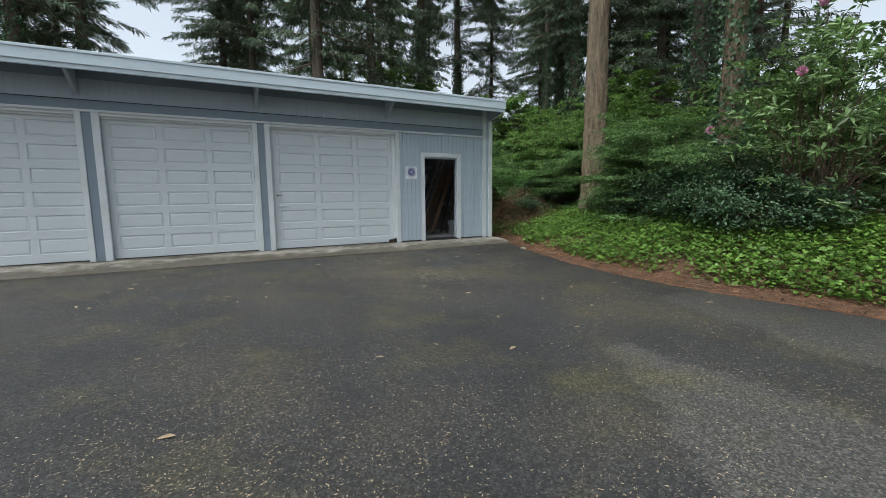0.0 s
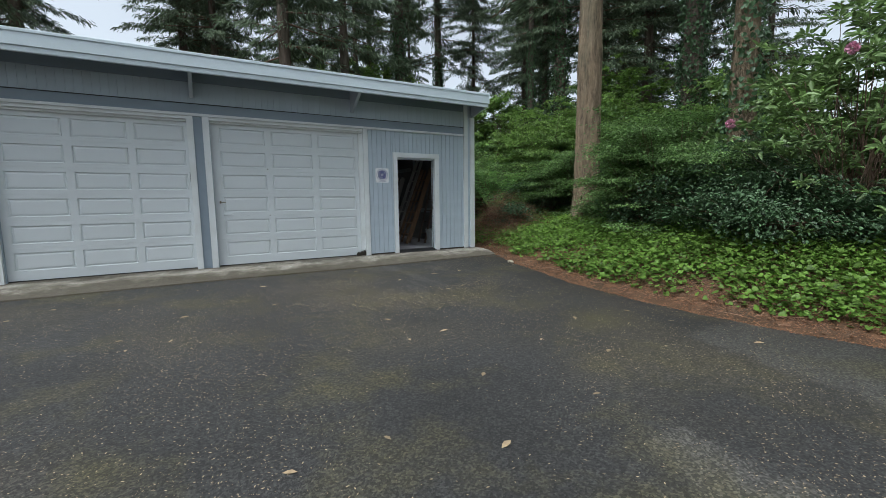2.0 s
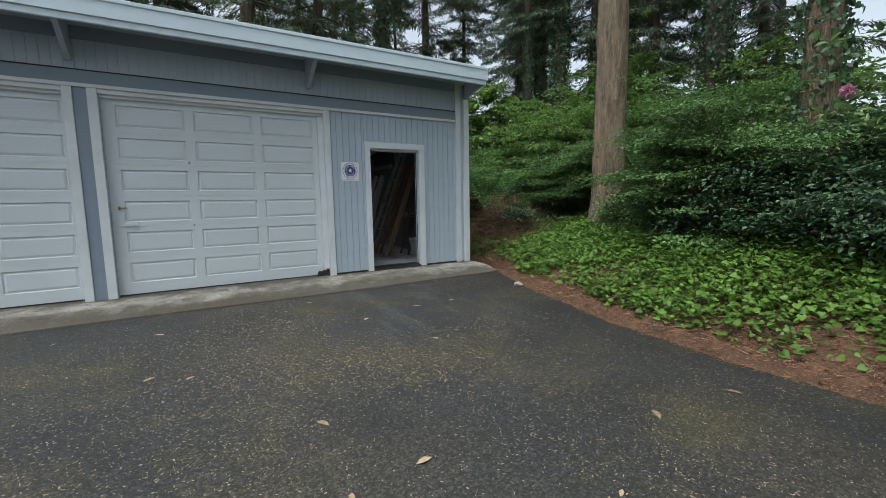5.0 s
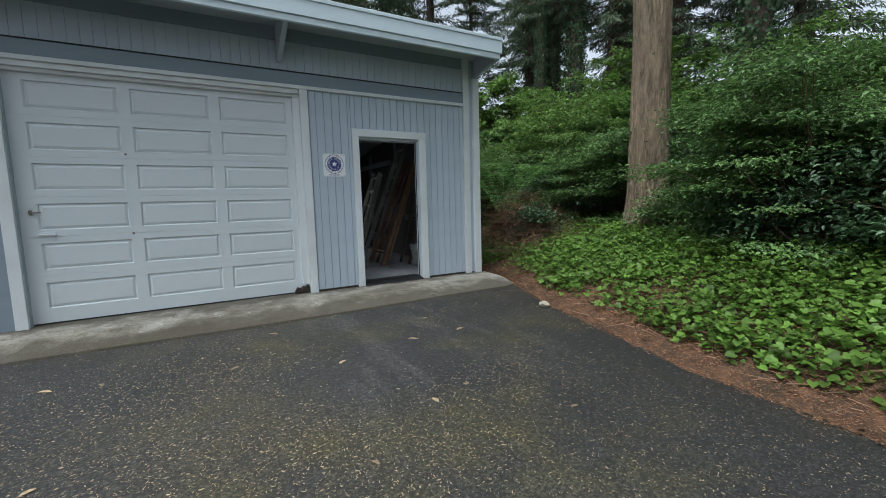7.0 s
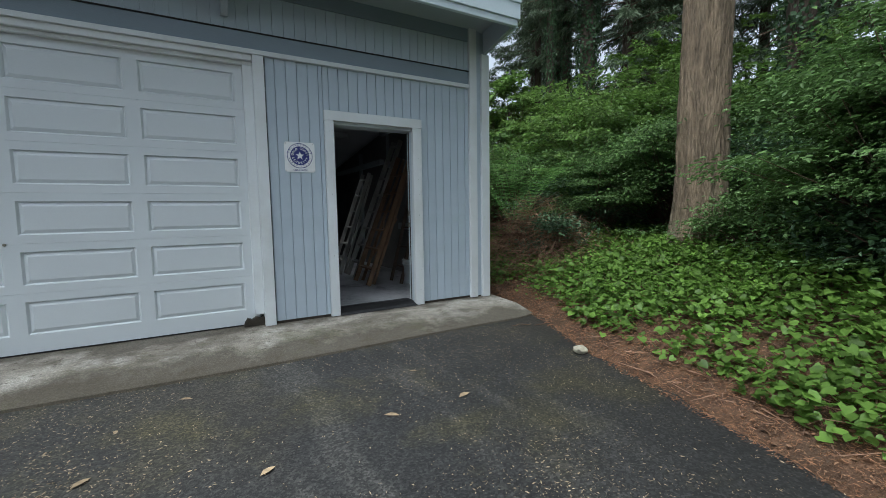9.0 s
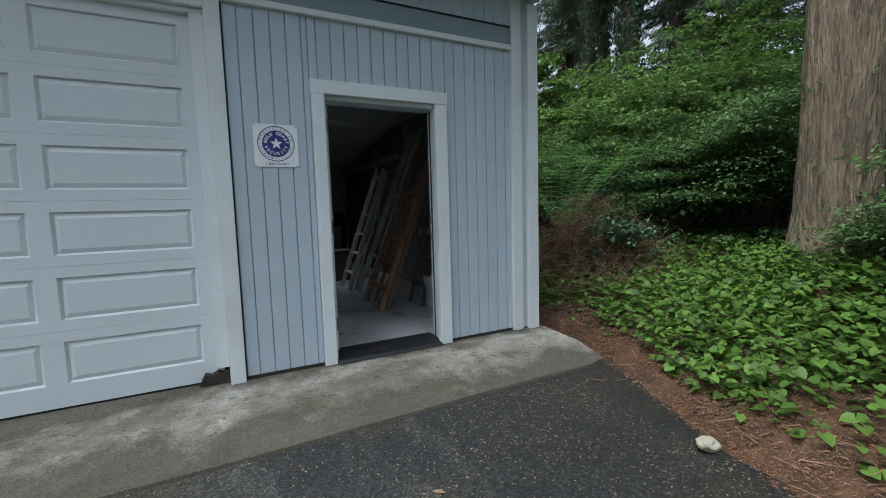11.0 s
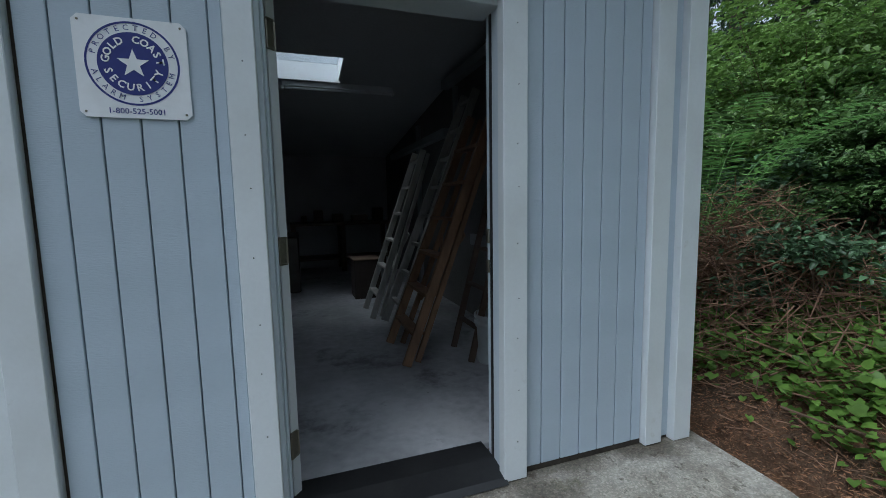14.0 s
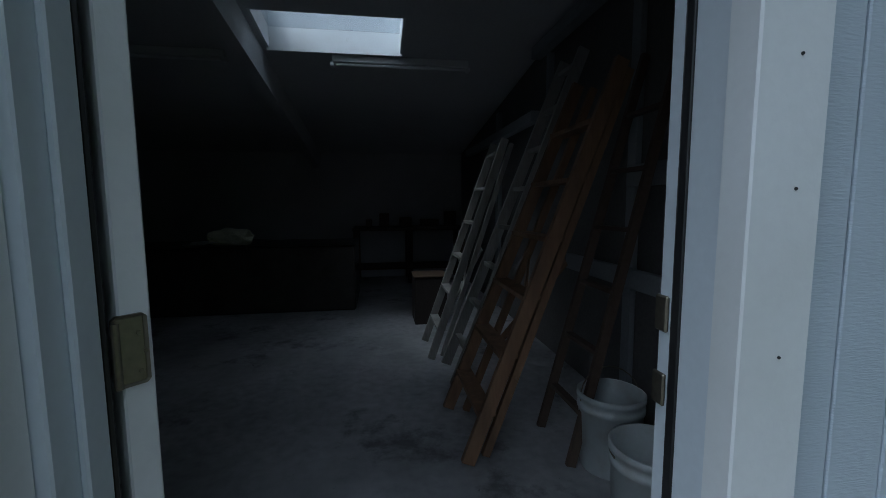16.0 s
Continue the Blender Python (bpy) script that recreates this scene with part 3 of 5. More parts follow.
# ---- garage doors ----
def garage_door(x0, x1, cols, hardware):
    """A panelled sectional door between x0 and x1; cols: the left edges and width of its panel columns."""
    door = empty("garage_door", (x0 + x1) / 2, 9.58, 0.115)
    starts, width = cols
    base, pitch, rows = 0.115, 0.40, 6
    inv = Matrix.Translation((-(x0 + x1) / 2, -9.58, -0.115))
    for r in range(rows):
        z0 = base if r == 0 else 0.1958 + r * pitch
        z1 = 0.1946 + (r + 1) * pitch if r < rows - 1 else 2.66
        pz0, pz1 = 0.262 + r * pitch, 0.528 + r * pitch
        xs = [x0] + [v for s in starts for v in (s, s + width)] + [x1]
        zs = [z0, pz0, pz1, z1]
        bm = bmesh.new()
        grid = [[bm.verts.new((x, 9.575, z)) for x in xs] for z in zs]
        for j in range(3):
            for i in range(len(xs) - 1):
                if j == 1 and i % 2 == 1:
                    continue
                bm.faces.new((grid[j][i], grid[j][i + 1], grid[j + 1][i + 1], grid[j + 1][i]))
        back = [bm.verts.new((x, 9.61, z)) for x, z in ((x0, z0), (x1, z0), (x1, z1), (x0, z1))]
        rim = [grid[0][0], grid[0][-1], grid[3][-1], grid[3][0]]
        edges = [[grid[0][i] for i in range(len(xs))], [grid[j][-1] for j in range(4)], [grid[3][i] for i in range(len(xs) - 1, -1, -1)], [grid[j][0] for j in range(3, -1, -1)]]
        for k in range(4):
            bm.faces.new(edges[k][::-1] + [back[k], back[(k + 1) % 4]])
        bm.faces.new(back[::-1])
        sec = part("section", bm, DOORW, door)
        sec.matrix_parent_inverse = inv
        for s in starts:
            bm = bmesh.new()
            w, h, d, b = width, pz1 - pz0, 0.020, 0.040
            o = [bm.verts.new(p) for p in ((0, 0, 0), (w, 0, 0), (w, 0, h), (0, 0, h))]
            i1 = [bm.verts.new(p) for p in ((.016, .016, .012), (w - .016, .016, .012), (w - .016, d, h - .005), (.016, d, h - .005))]
            i2 = [bm.verts.new(p) for p in ((.040, .005, b), (w - .040, .005, b), (w - .040, .005, h - b), (.040, .005, h - b))]
            for k in range(4):
                n = (k + 1) % 4
                bm.faces.new((o[k], o[n], i1[n], i1[k]))
                bm.faces.new((i1[k], i1[n], i2[n], i2[k]))
            bm.faces.new(i2)
            pan = part("panel", bm, DOORW, sec)
            pan.location = (s, 9.5752, pz0)
    if hardware:
        bm = bm_box(bmesh.new(), x0 + 0.07, 9.545, 1.235, x0 + 0.17, 9.56, 1.25, 0.004)
        bm_box(bm, x0 + 0.075, 9.55, 1.22, x0 + 0.10, 9.575, 1.265, 0.004)
        h = part("handle", bm, STEEL, door, "small metal lever handle")
        h.matrix_parent_inverse = inv
        bm = bm_box(bmesh.new(), x0 + 0.13, 9.555, 1.00, x0 + 0.26, 9.575, 1.045, 0.004)
        bm_box(bm, x0 + 0.11, 9.548, 1.012, x0 + 0.29, 9.556, 1.022, 0.002)
        h = part("slide_bolt", bm, DOORW, door, "white painted slide bolt")
        h.matrix_parent_inverse = inv
        for hz in (0.99, 1.84):
            bm = bmesh.new()
            bmesh.ops.create_cone(bm, cap_ends=True, segments=10, radius1=0.012, radius2=0.008, depth=0.012, matrix=Matrix.Translation((2.10, 9.569, hz)) @ Matrix.Rotation(radians(90), 4, "X"))
            h = part("screw_cap", bm, STEEL, door)
            h.matrix_parent_inverse = inv
    else:
        bm = bm_box(bmesh.new(), x1 - 0.045, 9.545, 1.60, x1 - 0.02, 9.575, 1.76, 0.003)
        h = part("latch", bm, BLACK, door, "dark metal latch")
        h.matrix_parent_inverse = inv
    seal = box("bottom_seal", x0, 9.583, 0.100, x1, 9.598, 0.114, BLACK, door, "black rubber bottom seal")
    seal.matrix_parent_inverse = inv
    return tagged(door, "closed white panelled sectional garage door", "garage door", "garage doors")


garage_door(1.20, 3.90, ((1.335, 2.185, 3.035), 0.745), True)
garage_door(-1.59, 0.90, ((-1.47, -0.675, 0.12), 0.70), False)
garage_door(-4.30, -1.85, ((-4.18, -3.385, -2.59), 0.70), False)

# ---- open side door ----
DX, DY = 4.717, 9.640
leaf = empty("door_1", DX, DY, 0.13)
leaf.rotation_euler = (0, 0, radians(48))
structure(leaf, "grey-white side door standing open into the garage", "door")
part("slab", bm_box(bmesh.new(), 0.0, 0.0, 0.012, 0.044, 0.88, 1.985, 0.003), WHITE, leaf)
for hz in (0.18, 0.975, 1.78):
    bm = bm_box(bmesh.new(), -0.010, -0.0035, hz, 0.036, 0.0, hz + 0.11, 0.006)
    h = part("hinge", bm, STEEL, leaf, "tarnished brass butt hinge")
    bm = bmesh.new()
    bmesh.ops.create_cone(bm, cap_ends=True, segments=12, radius1=0.006, radius2=0.006, depth=0.10, matrix=Matrix.Translation((-0.006, -0.003, hz + 0.05)))
    part("knuckle", bm, STEEL, h)
    for k in range(3):
        bm = bmesh.new()
        bmesh.ops.create_cone(bm, cap_ends=True, segments=8, radius1=0.004, radius2=0.003, depth=0.002, matrix=Matrix.Translation((0.024 + 0.008 * (k % 2), -0.0045, hz + 0.02 + 0.03 * k)) @ Matrix.Rotation(radians(90), 4, "X"))
        part("screw", bm, STEEL, h)

# ---- security sign ----
SIGNW = mat("white_sign_enamel", (0.86, 0.87, 0.88), 0.35, spread=0.03, dirt=(0.6, 0.6, 0.58), dirt_amount=0.25, dirt_scale=9)
NAVY = mat("navy_sign_ink", (0.018, 0.027, 0.19), 0.35, spread=0.08)
sign = empty("security_sign", 4.335, 9.488, 1.762)
tagged(sign, "white square security sign with navy round emblem", "sign")
S = 0.148


def disc(r0, r1, y, seg=64):
    bm = bmesh.new()
    a = [2 * math.pi * i / seg for i in range(seg)]
    outer = [bm.verts.new((r1 * math.cos(t), y, r1 * math.sin(t))) for t in a]
    if r0 <= 0:
        bm.faces.new(outer)
    else:
        inner = [bm.verts.new((r0 * math.cos(t), y, r0 * math.sin(t))) for t in a]
        for i in range(seg):
            j = (i + 1) % seg
            bm.faces.new((outer[i], outer[j], inner[j], inner[i]))
    return bm


c = 0.016
pts = [(-S + c, -S), (S - c, -S), (S, -S + c), (S, S - c), (S - c, S), (-S + c, S), (-S, S - c), (-S, -S + c)]
part("plate", prism(bmesh.new(), pts, 1, 0.0, 0.004), SIGNW, sign)
CZ = 0.014
for nm, r0, r1 in (("ring", 0.118, 0.124), ("emblem", 0.0, 0.093)):
    ob = part(nm, disc(r0, r1, -0.0012), NAVY, sign, "navy ink")
    ob.location = (0, 0, CZ)
bm = bmesh.new()
star = [bm.verts.new(((0.044 if k % 2 == 0 else 0.0175) * math.sin(math.pi * k / 5), -0.0026, (0.044 if k % 2 == 0 else 0.0175) * math.cos(math.pi * k / 5))) for k in range(10)]
mid = bm.verts.new((0, -0.0026, 0))
for k in range(10):
    bm.faces.new((star[k], star[(k + 1) % 10], mid))
ob = part("star", bm, SIGNW, sign, "white star")
ob.location = (0, 0, CZ)


def letter(ch, size, material, m, bold=0.0):
    cu = bpy.data.curves.new("letter", "FONT")
    cu.body, cu.size, cu.align_x, cu.align_y, cu.offset = ch, size, "CENTER", "CENTER", bold
    cu.resolution_u = 2
    tmp = bpy.data.objects.new("letter", cu)
    scene.collection.objects.link(tmp)
    me = bpy.data.meshes.new_from_object(tmp.evaluated_get(bpy.context.evaluated_depsgraph_get()))
    bpy.data.objects.remove(tmp)
    me.materials.append(material)
    ob = new("letter", me)
    ob.parent = sign
    ob.matrix_basis = m
    return ob


def arc_text(text, r, size, start, end, material, upright, y, bold):
    n = len(text)
    for i, ch in enumerate(text):
        if ch == " ":
            continue
        a = radians(start + (end - start) * i / (n - 1))
        turn = a - math.pi / 2 if upright else a + math.pi / 2
        m = Matrix.Translation((r * math.cos(a), y, CZ + r * math.sin(a))) @ Matrix.Rotation(-turn, 4, "Y") @ Matrix.Rotation(radians(90), 4, "X")
        letter(ch, size, material, m, bold)


arc_text("PROTECTED BY", 0.1055, 0.023, 164, 16, NAVY, True, -0.0016, 0.0)
arc_text("ALARM SYSTEM", 0.1055, 0.023, 196, 344, NAVY, False, -0.0016, 0.0)
arc_text("GOLD COAST", 0.071, 0.030, 172, 8, SIGNW, True, -0.0026, 0.0008)
arc_text("SECURITY", 0.071, 0.030, 200, 340, SIGNW, False, -0.0026, 0.0008)
letter("1-800-525-5001", 0.024, NAVY, Matrix.Translation((0, -0.0014, -0.128)) @ Matrix.Rotation(radians(90), 4, "X"), 0.0003)
for sx in (-1, 1):
    for sz in (-1, 1):
        bm = bmesh.new()
        bmesh.ops.create_uvsphere(bm, u_segments=8, v_segments=5, radius=0.0035)
        ob = part("nail", bm, STEEL, sign)
        ob.location = (sx * 0.132, -0.001, sz * 0.132)

# ---- ladders leaning on the east wall ----
WOOD_OR = mat("orange_brown_ladder_wood", (0.26, 0.155, 0.088), 0.6, spread=0.3, scale=3, fine=40, bump=0.3, stretch=(2, 2, 0.4), dirt=(0.09, 0.06, 0.04), dirt_amount=0.7, dirt_scale=5)
WOOD_GR = mat("paint_spattered_grey_wood", (0.39, 0.375, 0.34), 0.7, spread=0.3, scale=3, fine=40, bump=0.3, stretch=(2, 2, 0.4), dirt=(0.42, 0.42, 0.40), dirt_amount=0.7, dirt_scale=9)
WOOD_DK = mat("dark_old_wood", (0.10, 0.07, 0.05), 0.7, spread=0.3, scale=3, fine=40, bump=0.3)
YELLOW = mat("yellow_warning_label", (0.55, 0.42, 0.05), 0.5, spread=0.25, scale=8)


def bar(bm, p, q, w, d, ref):
    """A bar from p to q, w wide along ref and d deep across it."""
    p, q = Vector(p), Vector(q)
    a = (q - p).normalized()
    u = (Vector(ref) - a * a.dot(Vector(ref))).normalized()
    v = a.cross(u)
    vs = [bm.verts.new(o + u * su * w / 2 + v * sv * d / 2) for o in (p, q) for su, sv in ((-1, -1), (1, -1), (1, 1), (-1, 1))]
    for f in ((0, 1, 2, 3), (7, 6, 5, 4), (0, 4, 5, 1), (1, 5, 6, 2), (2, 6, 7, 3), (3, 7, 4, 0)):
        bm.faces.new([vs[i] for i in f])
    bmesh.ops.recalc_face_normals(bm, faces=bm.faces[:])
    return bm


def ladder(foot_x, y0, y1, top_x, top_z, n, rail_w, rail_t, material, label, tread=0.03, tread_d=0.07, narrow=0.04, second=False, first=0.26):
    """Stiles stand apart along y and lean towards the wall."""
    root = empty("ladder", foot_x, (y0 + y1) / 2, 0.13)
    tagged(root, label, "ladder", "ladders leaning on the wall")
    dx, dz = top_x - foot_x, top_z - 0.13
    h = (y1 - y0) / 2
    ln = math.hypot(dx, dz)
    drop = rail_w / 2 * dx / ln
    for s in (-1, 1):
        part("stile", bar(bmesh.new(), (0, s * h, drop), (dx, s * (h - narrow), dz), rail_t, rail_w, (0, 1, 0)), material, root)
    for k in range(n):
        f = (first + k * 0.30) / ln
        if f > 0.97:
            break
        hw = h - narrow * f
        part("tread", bar(bmesh.new(), (dx * f, -hw, dz * f), (dx * f, hw, dz * f), tread_d, tread, (1, 0, 0)), material, root)
    if second:
        for s in (-1, 1):
            part("back_leg", bar(bmesh.new(), (0.10, s * (h - 0.05), drop), (dx + 0.07, s * (h - narrow - 0.05), dz - 0.03), rail_t, rail_w * 0.6, (0, 1, 0)), material, root)
        part("cross_brace", bar(bmesh.new(), (0.10 + dx * .2, -h + .05, dz * .2), (0.10 + dx * .5, h - .06, dz * .5), 0.012, 0.04, (1, 0, 0)), material, root)
        part("cross_brace", bar(bmesh.new(), (0.12 + dx * .2, h - .05, dz * .2), (0.12 + dx * .5, -h + .06, dz * .5), 0.012, 0.04, (1, 0, 0)), material, root)
    return root


lad = ladder(5.50, 10.84, 11.41, 6.26, 2.06, 7, 0.065, 0.032, WOOD_OR, "orange-brown wooden stepladder leaning folded against the wall", 0.024, 0.09, 0.06, True)
for k, f in enumerate((0.14, 0.34, 0.62)):
    bm = bmesh.new()
    bmesh.ops.create_cone(bm, cap_ends=True, segments=10, radius1=0.012, radius2=0.009, depth=0.008, matrix=Matrix.Translation((0.76 * f, -0.257 + 0.06 * f, 1.89 * f)) @ Matrix.Rotation(radians(90), 4, "X"))
    part("bolt", bm, STEEL, lad, "galvanised bolt")
part("warning_label", bar(bmesh.new(), (0.76 * 0.66, -0.222, 1.89 * 0.66), (0.76 * 0.80, -0.214, 1.89 * 0.80), 0.004, 0.045, (0, 1, 0)), YELLOW, lad, "yellow warning label")
ladder(5.60, 11.72, 12.12, 6.50, 2.42, 8, 0.075, 0.03, WOOD_GR, "tall paint-spattered grey wooden ladder leaning on the wall", 0.03, 0.045, 0.05)
ladder(5.50, 12.25, 12.72, 6.12, 1.90, 6, 0.06, 0.028, WOOD_GR, "small pale wooden stepladder leaning on the wall", 0.022, 0.07, 0.07, True)
ladder(5.98, 10.75, 11.12, 6.50, 2.15, 7, 0.045, 0.025, WOOD_DK, "narrow dark wooden ladder leaning behind", 0.02, 0.04, 0.04)

# ---- buckets ----
PLASTIC = mat("white_bucket_plastic", (0.52, 0.56, 0.56), 0.4, spread=0.06, dirt=(0.35, 0.33, 0.3), dirt_amount=0.5, dirt_scale=9)
BLUE = mat("blue_bucket_print", (0.05, 0.08, 0.25), 0.4)


def lathe(profile, seg=36):
    bm = bmesh.new()
    rings = [[bm.verts.new((r * math.cos(2 * math.pi * i / seg), r * math.sin(2 * math.pi * i / seg), z)) for i in range(seg)] for r, z in profile]
    for a, b in zip(rings, rings[1:]):
        for i in range(seg):
            j = (i + 1) % seg
            bm.faces.new((a[i], a[j], b[j], b[i]))
    return bm


def bucket(x, y, label, printed, tilt):
    root = empty("bucket", x, y, 0.13)
    tagged(root, label, "bucket", "buckets by the door")
    bm = lathe([(0.001, 0.0), (0.128, 0.0), (0.131, 0.004), (0.146, 0.29), (0.153, 0.292), (0.153, 0.312), (0.148, 0.315), (0.149, 0.34), (0.155, 0.342), (0.155, 0.366), (0.147, 0.37), (0.143, 0.366), (0.127, 0.012), (0.001, 0.012)])
    part("shell", bm, PLASTIC, root, smooth=True)
    bm = bmesh.new()
    prev = None
    for k in range(13):
        a = math.pi * k / 12
        p = Vector((0.152 * math.cos(a), 0.148 * math.sin(a) * math.cos(tilt), 0.33 + 0.148 * math.sin(a) * math.sin(tilt)))
        if prev:
            bar(bm, prev, p, 0.005, 0.005, (0.3, 0.9, 0.1))
        prev = p
    part("bail_handle", bm, STEEL, root, "wire bail handle")
    if printed:
        for a0, a1, z0, z1 in ((-2.35, -1.75, 0.05, 0.16), (-2.35, -1.75, 0.19, 0.24), (-1.70, -1.1, 0.10, 0.18)):
            bm = bmesh.new()
            lo, hi = [], []
            for k in range(7):
                a = a0 + (a1 - a0) * k / 6
                for lst, z in ((lo, z0), (hi, z1)):
                    r = 0.1315 + 0.015 * z / 0.29
                    lst.append(bm.verts.new((r * math.cos(a), r * math.sin(a), z)))
            for k in range(6):
                bm.faces.new((lo[k], lo[k + 1], hi[k + 1], hi[k]))
            part("print", bm, BLUE, root, "blue printed label block")
    return root


bucket(6.08, 10.30, "white plastic bucket with blue print", True, radians(8))
bucket(6.17, 10.74, "scuffed white plastic bucket", False, radians(75))

# ---- things at the back of the garage ----
CARD = mat("brown_cardboard", (0.22, 0.15, 0.10), 0.85, spread=0.15, scale=3, fine=40)
tarp_m = mat("dark_shiny_cover", (0.05, 0.045, 0.04), 0.25, spread=0.4, scale=3, fine=9, bump=0.3, bump_dist=0.02)
bx = empty("storage_box", 5.62, 13.45, 0.13)
tagged(bx, "dark brown box with pale dusty lid on the floor", "box")
part("body", bm_box(bmesh.new(), -0.16, -0.18, 0.0, 0.18, 0.18, 0.50, 0.006), mat("dark_brown_board", (0.040, 0.030, 0.025), 0.8, spread=0.3), bx)
part("lid", bm_box(bmesh.new(), -0.17, -0.19, 0.50, 0.19, 0.19, 0.512, 0.003), CARD, bx, "pale dusty lid")

bench = empty("chest", 3.4, 14.55, 0.13)
tagged(bench, "long low dark chest under a shiny cover", "chest")
bm = bmesh.new()
bmesh.ops.create_grid(bm, x_segments=40, y_segments=14, size=1.0)
for v in bm.verts:
    x, y = v.co.x * 1.43, v.co.y * 0.55
    z = 0.78 + 0.02 * noise.noise(Vector((x * 3, y * 3, 0)))
    v.co = (x, y, z)
part("lid", bm, tarp_m, bench, smooth=True)
part("body", bm_box(bmesh.new(), -1.42, -0.53, 0.0, 1.42, 0.53, 0.775, 0.02), tarp_m, bench)

BAGM = mat("crumpled_pale_paper_bag", (0.66, 0.63, 0.48), 0.7, spread=0.25, scale=9)
bm = bmesh.new()
bmesh.ops.create_icosphere(bm, subdivisions=3, radius=0.22)
for v in bm.verts:
    k = 1 + 0.35 * noise.noise(v.co * 7) + 0.2 * noise.noise(v.co * 17)
    v.co = Vector((v.co.x * 1.2 * k, v.co.y * 0.8 * k, max(v.co.z * 0.55 * k, -0.07)))
bag = part("paper_bag", bm, BAGM)
bag.location = (3.38, 14.35, 0.985)
tagged(bag, "crumpled pale paper bag on the dark chest", "bag")
for i in range(3):
    pp = box("paper_sheet", -0.11, -0.15, 0, 0.11, 0.15, 0.004, SIGNW, bevel=0)
    pp.matrix_basis = pose(3.02 + 0.03 * i, 14.25 + 0.04 * i, 0.935 + 0.006 * i, 0, 0, 20 * i)
    tagged(pp, "loose white sheet of paper on the chest", "paper", "papers on the chest")

wb = empty("workbench", 5.3, 16.0, 0.13)
tagged(wb, "dark wooden workbench along the back wall", "workbench")
part("worktop", bm_box(bmesh.new(), -0.6, -0.33, 0.84, 1.2, 0.38, 0.89, 0.004), WOOD_DK, wb)
part("shelf", bm_box(bmesh.new(), -0.58, -0.28, 0.22, 1.18, 0.36, 0.25, 0.004), WOOD_DK, wb)
for x in (-0.55, 0.3, 1.15):
    for y in (-0.28, 0.33):
        part("leg", bm_box(bmesh.new(), x - 0.04, y - 0.04, 0.0, x + 0.04, y + 0.04, 0.84, 0.003), WOOD_DK, wb)
for i, (x, w, h) in enumerate(((4.95, 0.10, 0.12), (5.2, 0.16, 0.22), (5.55, 0.2, 0.15), (5.95, 0.3, 0.12), (6.3, 0.18, 0.25))):
    b = box("tin", -w / 2, -0.09, 0, w / 2, 0.09, h, WOOD_DK, bevel=0.01)
    b.location = (x, 16.05, 1.021)
    tagged(b, "dusty dark tin on the workbench", "tin", "tins on the workbench")

# ---- roof beam, lights and wall timbers ----
structure(part("beam", prism(bmesh.new(), [(9.63, soffit_z(9.63) - 0.26), (BACK, soffit_z(BACK) - 0.26), (BACK, soffit_z(BACK) - 0.002), (9.63, soffit_z(9.63) - 0.002)], 0, 4.06, 4.16), CEIL), "white painted roof beam", "beam")


def strip_light(x0, x1, y):
    z = soffit_z(y) - 0.004
    root = empty("strip_light", (x0 + x1) / 2, y, z)
    tagged(root, "unlit white fluorescent strip light on the ceiling", "ceiling light", "strip lights")
    h = (x1 - x0) / 2
    part("housing", bm_box(bmesh.new(), -h, -0.04, -0.06, h, 0.04, 0.0, 0.004), TUBE, root)
    bm = bmesh.new()
    bmesh.ops.create_cone(bm, cap_ends=True, segments=12, radius1=0.014, radius2=0.014, depth=2 * h - 0.06, matrix=Matrix.Translation((0, -0.01, -0.076)) @ Matrix.Rotation(radians(90), 4, "Y"))
    part("tube", bm, TUBE, root, "unlit fluorescent tube")
    for s in (-1, 1):
        part("end_cap", bm_box(bmesh.new(), s * h - 0.015, -0.035, -0.095, s * h + 0.015, 0.035, -0.06, 0.003), TUBE, root)


strip_light(4.73, 5.95, 12.96)
strip_light(2.62, 3.84, 12.96)
STUD = mat("grey_painted_timber", (0.30, 0.32, 0.33), 0.7, spread=0.15)
for nm, y0, y1, z0, z1, d in (("girt", 10.2, 11.95, 0.90, 1.01, 0.04), ("girt", 10.2, 11.2, 1.47, 1.59, 0.04), ("shelf_rail", 12.6, 15.4, 2.10, 2.19, 0.09), ("shelf_rail", 10.6, 12.62, 2.62, 2.72, 0.09), ("stud", 11.18, 11.26, 0.13, 2.8, 0.038), ("stud", 12.42, 12.47, 2.02, 2.62, 0.05), ("stud", 13.9, 14.0, 0.13, 2.45, 0.05)):
    structure(box(nm, 6.57 - d - (0.002 if nm == "stud" else 0.04), y0, z0, 6.568 - (0 if nm == "stud" else 0.04), y1, z1, STUD), "grey painted wall timber", "timber")

# ---- plants and litter: shared makers ----
LEAF_G = mat("ground_ivy_leaf", (0.130, 0.225, 0.040), 0.45, spread=0.30, scale=2, fine=30, bump=0, island=0.45, translucent=0.35, spec=0.3)
LEAF_S = mat("shrub_leaf", (0.128, 0.215, 0.070), 0.42, spread=0.5, scale=2.6, fine=20, bump=0, island=0.5, translucent=0.35, spec=0.25)
LEAF_B = mat("bright_maple_leaf", (0.165, 0.27, 0.065), 0.45, spread=0.45, scale=2.0, fine=20, bump=0, island=0.45, translucent=0.4)
LEAF_R = mat("rhododendron_leaf", (0.17, 0.26, 0.09), 0.35, spread=0.4, scale=1.2, fine=20, bump=0, island=0.5, translucent=0.3)
LEAF_D = mat("dark_evergreen_leaf", (0.080, 0.140, 0.068), 0.36, spread=0.5, scale=2.6, fine=20, bump=0, island=0.5, translucent=0.2, spec=0.3)
